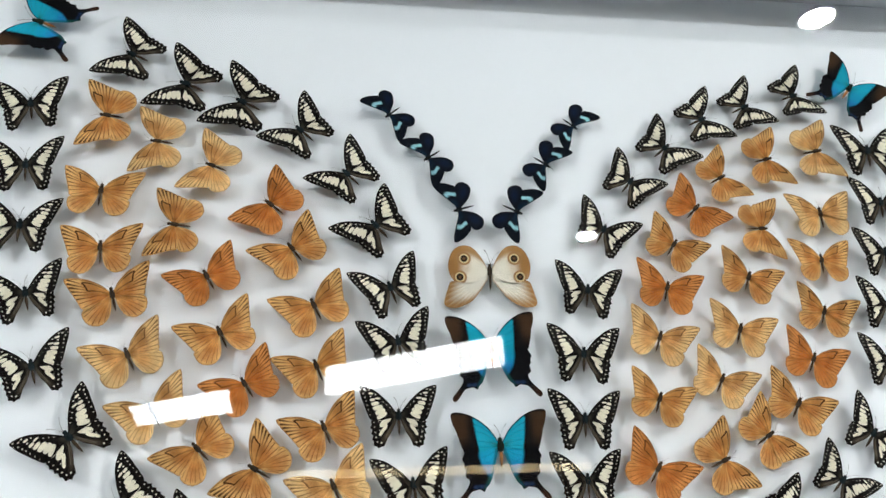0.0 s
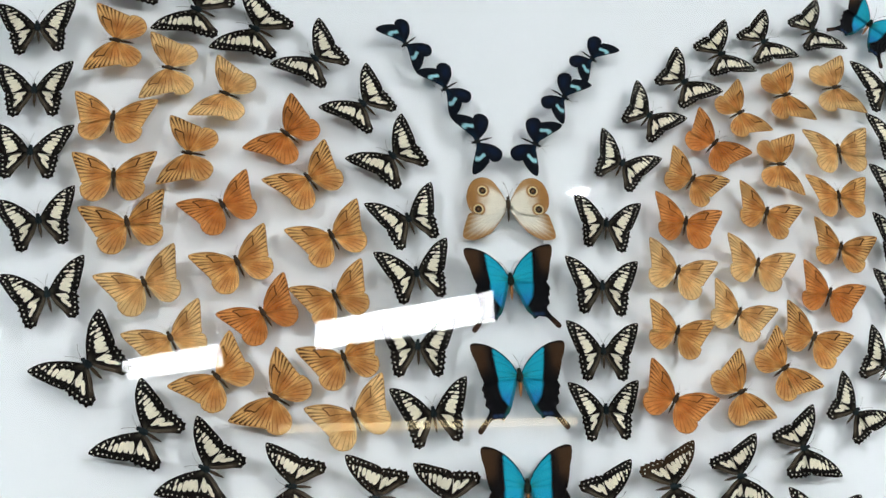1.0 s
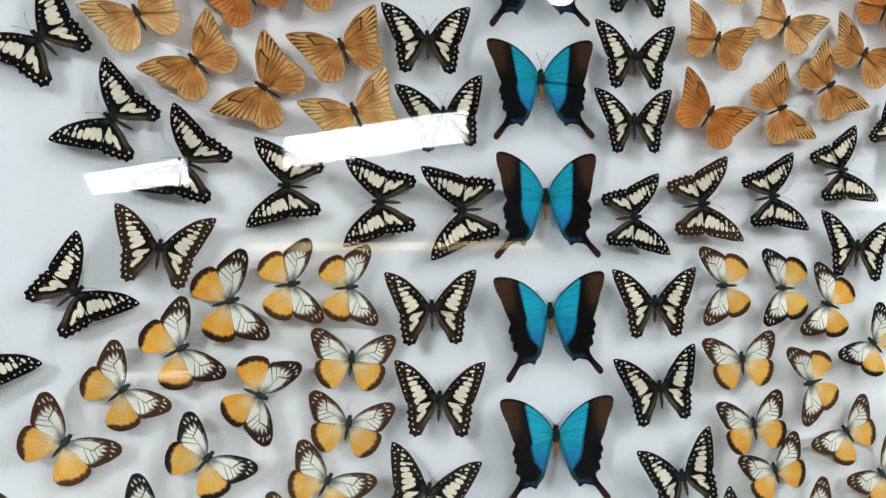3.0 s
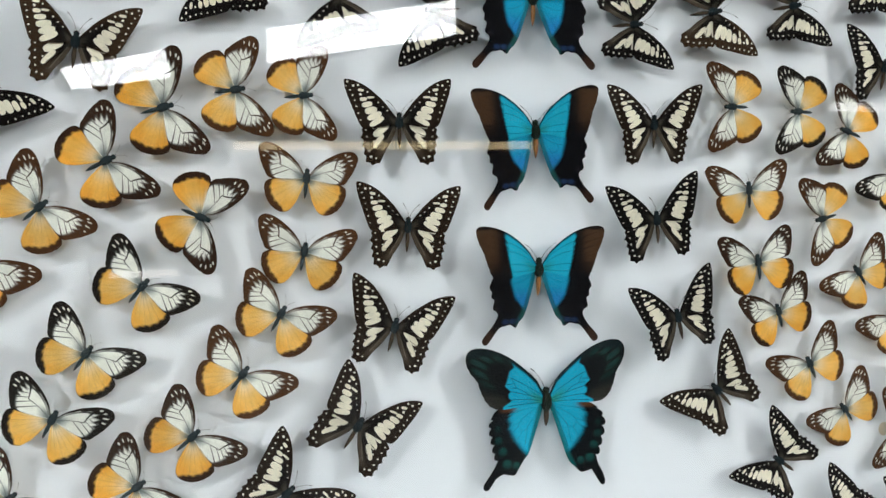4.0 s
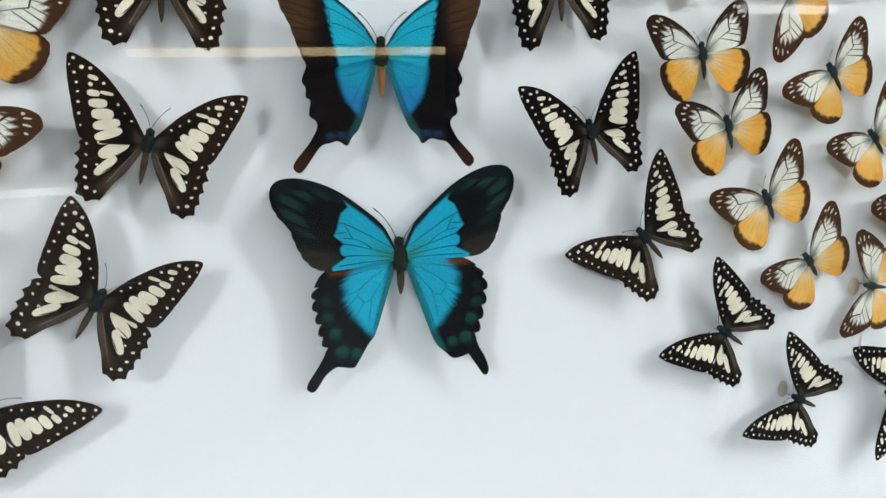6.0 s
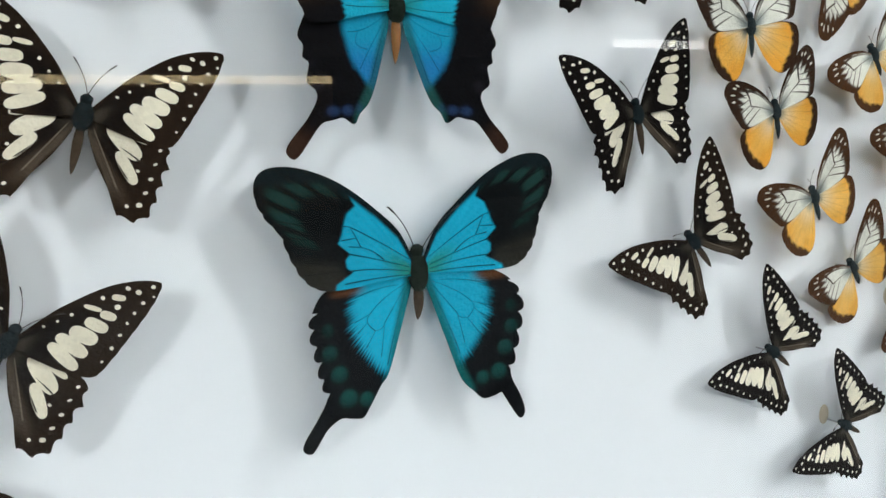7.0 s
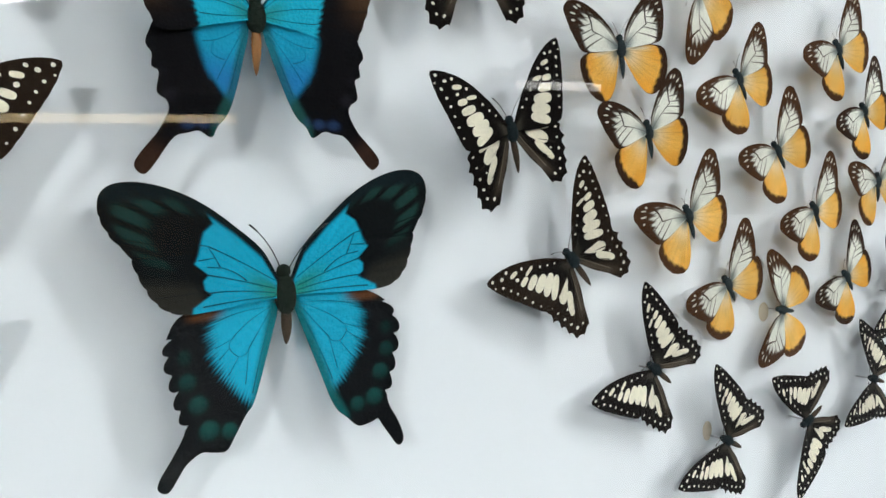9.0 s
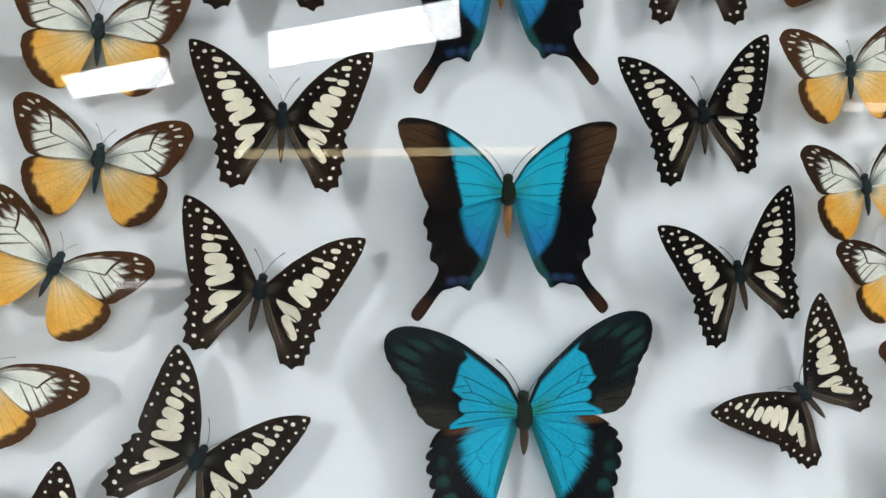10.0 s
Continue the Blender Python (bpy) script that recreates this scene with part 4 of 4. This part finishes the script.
# orange field of the right wing
butterfly("orange", 0.2410, 1.8470, -61.6, 0.0610, "butterflies: orange field of the right wing", 0)
butterfly("orange", 0.2940, 1.8690, -76.0, 0.0656, "butterflies: orange field of the right wing", 0)
butterfly("orange", 0.3510, 1.8800, -80.1, 0.0676, "butterflies: orange field of the right wing", 1)
butterfly("orange", 0.2090, 1.8130, -43.8, 0.0658, "butterflies: orange field of the right wing", 2)
butterfly("orange", 0.2740, 1.7930, -89.1, 0.0636, "butterflies: orange field of the right wing", 3)
butterfly("orange", 0.3400, 1.8100, 3.9, 0.0697, "butterflies: orange field of the right wing", 1)
butterfly("orange", 0.1810, 1.7750, -34.8, 0.0624, "butterflies: orange field of the right wing", 0)
butterfly("orange", 0.1680, 1.7320, -17.4, 0.0661, "butterflies: orange field of the right wing", 2)
butterfly("orange", 0.2510, 1.7430, -23.8, 0.0648, "butterflies: orange field of the right wing", 0)
butterfly("orange", 0.3300, 1.7610, -0.9, 0.0646, "butterflies: orange field of the right wing", 3)
butterfly("orange", 0.1540, 1.6850, -22.3, 0.0655, "butterflies: orange field of the right wing", 1)
butterfly("orange", 0.2330, 1.6920, -19.8, 0.0650, "butterflies: orange field of the right wing", 1)
butterfly("orange", 0.3210, 1.7090, -18.1, 0.0631, "butterflies: orange field of the right wing", 0)
butterfly("orange", 0.1460, 1.6300, -20.3, 0.0614, "butterflies: orange field of the right wing", 3)
butterfly("orange", 0.2070, 1.6460, -28.3, 0.0621, "butterflies: orange field of the right wing", 1)
butterfly("orange", 0.3000, 1.6640, -23.8, 0.0648, "butterflies: orange field of the right wing", 2)
butterfly("orange", 0.2760, 1.6230, -31.8, 0.0667, "butterflies: orange field of the right wing", 0)
butterfly("orange", 0.2420, 1.5960, -57.1, 0.0648, "butterflies: orange field of the right wing", 0)
butterfly("orange", 0.1360, 1.5710, -33.5, 0.0661, "butterflies: orange field of the right wing", 2)
butterfly("orange", 0.1970, 1.5760, -66.6, 0.0653, "butterflies: orange field of the right wing", 0)

# head and antennae
butterfly("dusk", -0.0870, 1.9050, 131.9, 0.0535, "butterflies: head and antennae")
butterfly("dusk", -0.0510, 1.8600, 124.3, 0.0539, "butterflies: head and antennae")
butterfly("dusk", -0.0240, 1.8070, 108.4, 0.0573, "butterflies: head and antennae")
butterfly("dusk", 0.0950, 1.8990, -133.4, 0.0520, "butterflies: head and antennae")
butterfly("dusk", 0.0630, 1.8560, -127.3, 0.0537, "butterflies: head and antennae")
butterfly("dusk", 0.0310, 1.8060, -118.3, 0.0568, "butterflies: head and antennae")
butterfly("eyed", 0.0010, 1.7460, 0.0, 0.0799, "butterflies: head and antennae")
butterfly("peacock", -0.4130, 1.9910, 72.4, 0.0716, "butterflies: head and antennae")
butterfly("peacock", 0.4070, 1.9570, -39.5, 0.0716, "butterflies: head and antennae")

# column along the body
butterfly("peacock", -0.0015, 1.6752, 2.0, 0.0770, "butterflies: column along the body", depth=0.0001, sweep=4.1)
butterfly("peacock", 0.0005, 1.5923, 1.7, 0.0774, "butterflies: column along the body", depth=0.0000, sweep=2.6)

# middle rows across both wings
butterfly("swallow", -0.1840, 1.5120, 85.0, 0.0600, "butterflies: middle rows across both wings", 0)
butterfly("swallow", -0.1200, 1.5010, 88.2, 0.0624, "butterflies: middle rows across both wings", 0)
butterfly("swallow", -0.0620, 1.4950, 94.3, 0.0650, "butterflies: middle rows across both wings", 0)
butterfly("swallow", 0.0690, 1.4900, -85.0, 0.0600, "butterflies: middle rows across both wings", 0)
butterfly("swallow", 0.1250, 1.5000, -82.2, 0.0647, "butterflies: middle rows across both wings", 2)
butterfly("swallow", 0.1850, 1.5060, -79.1, 0.0605, "butterflies: middle rows across both wings", 0)
butterfly("swallow", 0.2470, 1.5270, -75.7, 0.0619, "butterflies: middle rows across both wings", 0)
butterfly("swallow", 0.2570, 1.4660, -8.0, 0.0637, "butterflies: middle rows across both wings", 0)
butterfly("swallow", -0.2660, 1.4700, -9.3, 0.0623, "butterflies: middle rows across both wings", 2)
butterfly("swallow", -0.3170, 1.4420, -51.2, 0.0609, "butterflies: middle rows across both wings", 0)
butterfly("swallow", -0.3750, 1.4020, -43.6, 0.0611, "butterflies: middle rows across both wings", 0)

# yellow field of the left wing
butterfly("jezebel", -0.2212, 1.4345, -74.4, 0.0630, "butterflies: yellow field of the left wing", 2, depth=0.0005)
butterfly("jezebel", -0.1810, 1.4450, -81.6, 0.0584, "butterflies: yellow field of the left wing", 1)
butterfly("jezebel", -0.1420, 1.4420, -84.3, 0.0562, "butterflies: yellow field of the left wing", 1)
butterfly("jezebel", -0.2524, 1.4042, -62.6, 0.0605, "butterflies: yellow field of the left wing", 2, depth=-0.0017)
butterfly("jezebel", -0.2880, 1.3790, -51.7, 0.0586, "butterflies: yellow field of the left wing", 1)
butterfly("jezebel", -0.3220, 1.3480, -39.7, 0.0618, "butterflies: yellow field of the left wing", 1)
butterfly("jezebel", -0.2025, 1.3716, -114.4, 0.0597, "butterflies: yellow field of the left wing", 2, depth=-0.0002, sweep=1.4)
butterfly("jezebel", -0.1418, 1.3934, -6.5, 0.0588, "butterflies: yellow field of the left wing", 1, depth=0.0007, sweep=1.2)
butterfly("jezebel", -0.1442, 1.3498, -12.0, 0.0595, "butterflies: yellow field of the left wing", 1, depth=0.0039, sweep=-0.7)
butterfly("jezebel", -0.2359, 1.3327, -40.9, 0.0591, "butterflies: yellow field of the left wing", 0, depth=0.0004, sweep=-1.4)
butterfly("jezebel", -0.1589, 1.3133, -30.3, 0.0591, "butterflies: yellow field of the left wing", 1, depth=0.0004, sweep=-1.0)
butterfly("jezebel", -0.2670, 1.2960, -37.7, 0.0590, "butterflies: yellow field of the left wing", 0)
butterfly("jezebel", -0.3430, 1.2980, -18.1, 0.0552, "butterflies: yellow field of the left wing", 2)

# column along the body
butterfly("swallow", -0.0859, 1.4260, 0.0, 0.0634, "butterflies: column along the body", 1, depth=-0.0020)
butterfly("swallow", -0.0814, 1.3630, -3.9, 0.0637, "butterflies: column along the body", 1, depth=0.0015, sweep=0.5)
butterfly("swallow", -0.0914, 1.3021, -15.7, 0.0642, "butterflies: column along the body", 1, depth=-0.0007, sweep=2.2)
butterfly("peacock", 0.0004, 1.5037, 0.8, 0.0774, "butterflies: column along the body", depth=-0.0009, sweep=7.7)
butterfly("peacock", 0.0011, 1.4210, 2.6, 0.0775, "butterflies: column along the body", depth=0.0006, sweep=0.0)
butterfly("peacock", 0.0013, 1.3342, -0.8, 0.0785, "butterflies: column along the body", depth=-0.0009, sweep=-0.3)
butterfly("swallow", 0.0831, 1.4262, 0.9, 0.0634, "butterflies: column along the body", 1, depth=0.0017)
butterfly("swallow", 0.0829, 1.3637, 7.1, 0.0647, "butterflies: column along the body", 0, depth=-0.0010, sweep=2.4)
butterfly("swallow", 0.0968, 1.2995, 15.4, 0.0641, "butterflies: column along the body", 0, depth=-0.0024, sweep=5.9)

# yellow field of the right wing
butterfly("jezebel", 0.1390, 1.4380, 89.0, 0.0597, "butterflies: yellow field of the right wing", 1)
butterfly("jezebel", 0.1890, 1.4352, 88.0, 0.0597, "butterflies: yellow field of the right wing", 0, depth=0.0006)
butterfly("jezebel", 0.2270, 1.4220, 70.6, 0.0598, "butterflies: yellow field of the right wing", 2)
butterfly("jezebel", 0.2079, 1.3621, 102.3, 0.0590, "butterflies: yellow field of the right wing", 1, depth=0.0005, sweep=-5.6)
butterfly("jezebel", 0.1503, 1.3825, 4.5, 0.0605, "butterflies: yellow field of the right wing", 1, depth=-0.0010, sweep=1.1)
butterfly("jezebel", 0.1577, 1.3336, 8.5, 0.0596, "butterflies: yellow field of the right wing", 2, depth=-0.0001, sweep=8.9)
butterfly("jezebel", 0.2650, 1.3910, 44.3, 0.0591, "butterflies: yellow field of the right wing", 0)
butterfly("jezebel", 0.2370, 1.3243, 37.0, 0.0586, "butterflies: yellow field of the right wing", 1, depth=0.0015, sweep=-9.6)
butterfly("jezebel", 0.1733, 1.2995, 19.5, 0.0589, "butterflies: yellow field of the right wing", 2, depth=0.0004, sweep=8.1)
butterfly("jezebel", 0.1973, 1.2623, 27.9, 0.0602, "butterflies: yellow field of the right wing", 1, depth=-0.0000, sweep=3.2)

# lower border of both wings
butterfly("jezebel", -0.1820, 1.2789, -38.4, 0.0592, "butterflies: lower border of both wings", 1, depth=0.0003, sweep=-4.2)
butterfly("jezebel", -0.2115, 1.2442, -48.3, 0.0593, "butterflies: lower border of both wings", 2, depth=0.0002, sweep=-1.6)
butterfly("jezebel", 0.2268, 1.2279, 39.9, 0.0594, "butterflies: lower border of both wings", 1, depth=0.0021, sweep=1.2)
butterfly("giant", 0.0058, 1.2489, 0.2, 0.1030, "butterflies: lower border of both wings", depth=0.0017, sweep=0.9)
butterfly("swallow", -0.1154, 1.2429, -33.2, 0.0643, "butterflies: lower border of both wings", 1, depth=-0.0006, sweep=11.5)
butterfly("swallow", -0.1587, 1.2057, -47.6, 0.0638, "butterflies: lower border of both wings", 1, depth=-0.0003, sweep=1.6)
butterfly("swallow", -0.2070, 1.1670, -65.6, 0.0605, "butterflies: lower border of both wings", 0)
butterfly("swallow", 0.1260, 1.2490, 43.1, 0.0647, "butterflies: lower border of both wings", 1, depth=-0.0011, sweep=-1.5)
butterfly("swallow", 0.1749, 1.1959, 54.6, 0.0625, "butterflies: lower border of both wings", 0, depth=0.0015, sweep=7.3)
butterfly("swallow", 0.2221, 1.1536, 62.2, 0.0618, "butterflies: lower border of both wings", 0, depth=0.0002, sweep=4.8)
butterfly("jezebel", -0.2427, 1.2177, -55.8, 0.0596, "butterflies: lower border of both wings", 2, depth=-0.0001, sweep=-3.0)

# lower border of both wings
butterfly("jezebel", 0.2657, 1.2902, 40.2, 0.0589, "butterflies: lower border of both wings", 1, depth=0.0011, sweep=4.4)
butterfly("jezebel", 0.3180, 1.3420, 35.5, 0.0614, "butterflies: lower border of both wings", 1)
butterfly("jezebel", 0.3440, 1.3103, 39.6, 0.0592, "butterflies: lower border of both wings", 2, depth=0.0006, sweep=-2.1)
butterfly("jezebel", 0.2955, 1.2591, 37.7, 0.0594, "butterflies: lower border of both wings", 1, depth=0.0001, sweep=-1.1)
butterfly("jezebel", 0.3574, 1.2714, 17.2, 0.0592, "butterflies: lower border of both wings", 1, depth=0.0005, sweep=4.1)
butterfly("jezebel", 0.3294, 1.2205, 45.3, 0.0580, "butterflies: lower border of both wings", 2, depth=0.0026, sweep=0.0)
butterfly("jezebel", 0.2705, 1.2101, 78.6, 0.0581, "butterflies: lower border of both wings", 1, depth=0.0024, sweep=-1.9)
butterfly("swallow", 0.2868, 1.1501, 106.7, 0.0637, "butterflies: lower border of both wings", 0, depth=-0.0004, sweep=-6.1)
butterfly("swallow", 0.3521, 1.1603, 71.2, 0.0586, "butterflies: lower border of both wings", 0)
butterfly("swallow", 0.3790, 1.2070, 78.3, 0.0585, "butterflies: lower border of both wings", 0)

# yellow field of the left wing
butterfly("jezebel", -0.2860, 1.2600, -29.7, 0.0594, "butterflies: yellow field of the left wing", 0)
butterfly("jezebel", -0.3100, 1.2170, -51.9, 0.0545, "butterflies: yellow field of the left wing", 2)

# paper tabs behind the lowest specimens
paper_tab(0.2201, 1.1563, 0.0034, 0.0048)
paper_tab(0.2661, 1.2087, 0.0042, 0.0050)
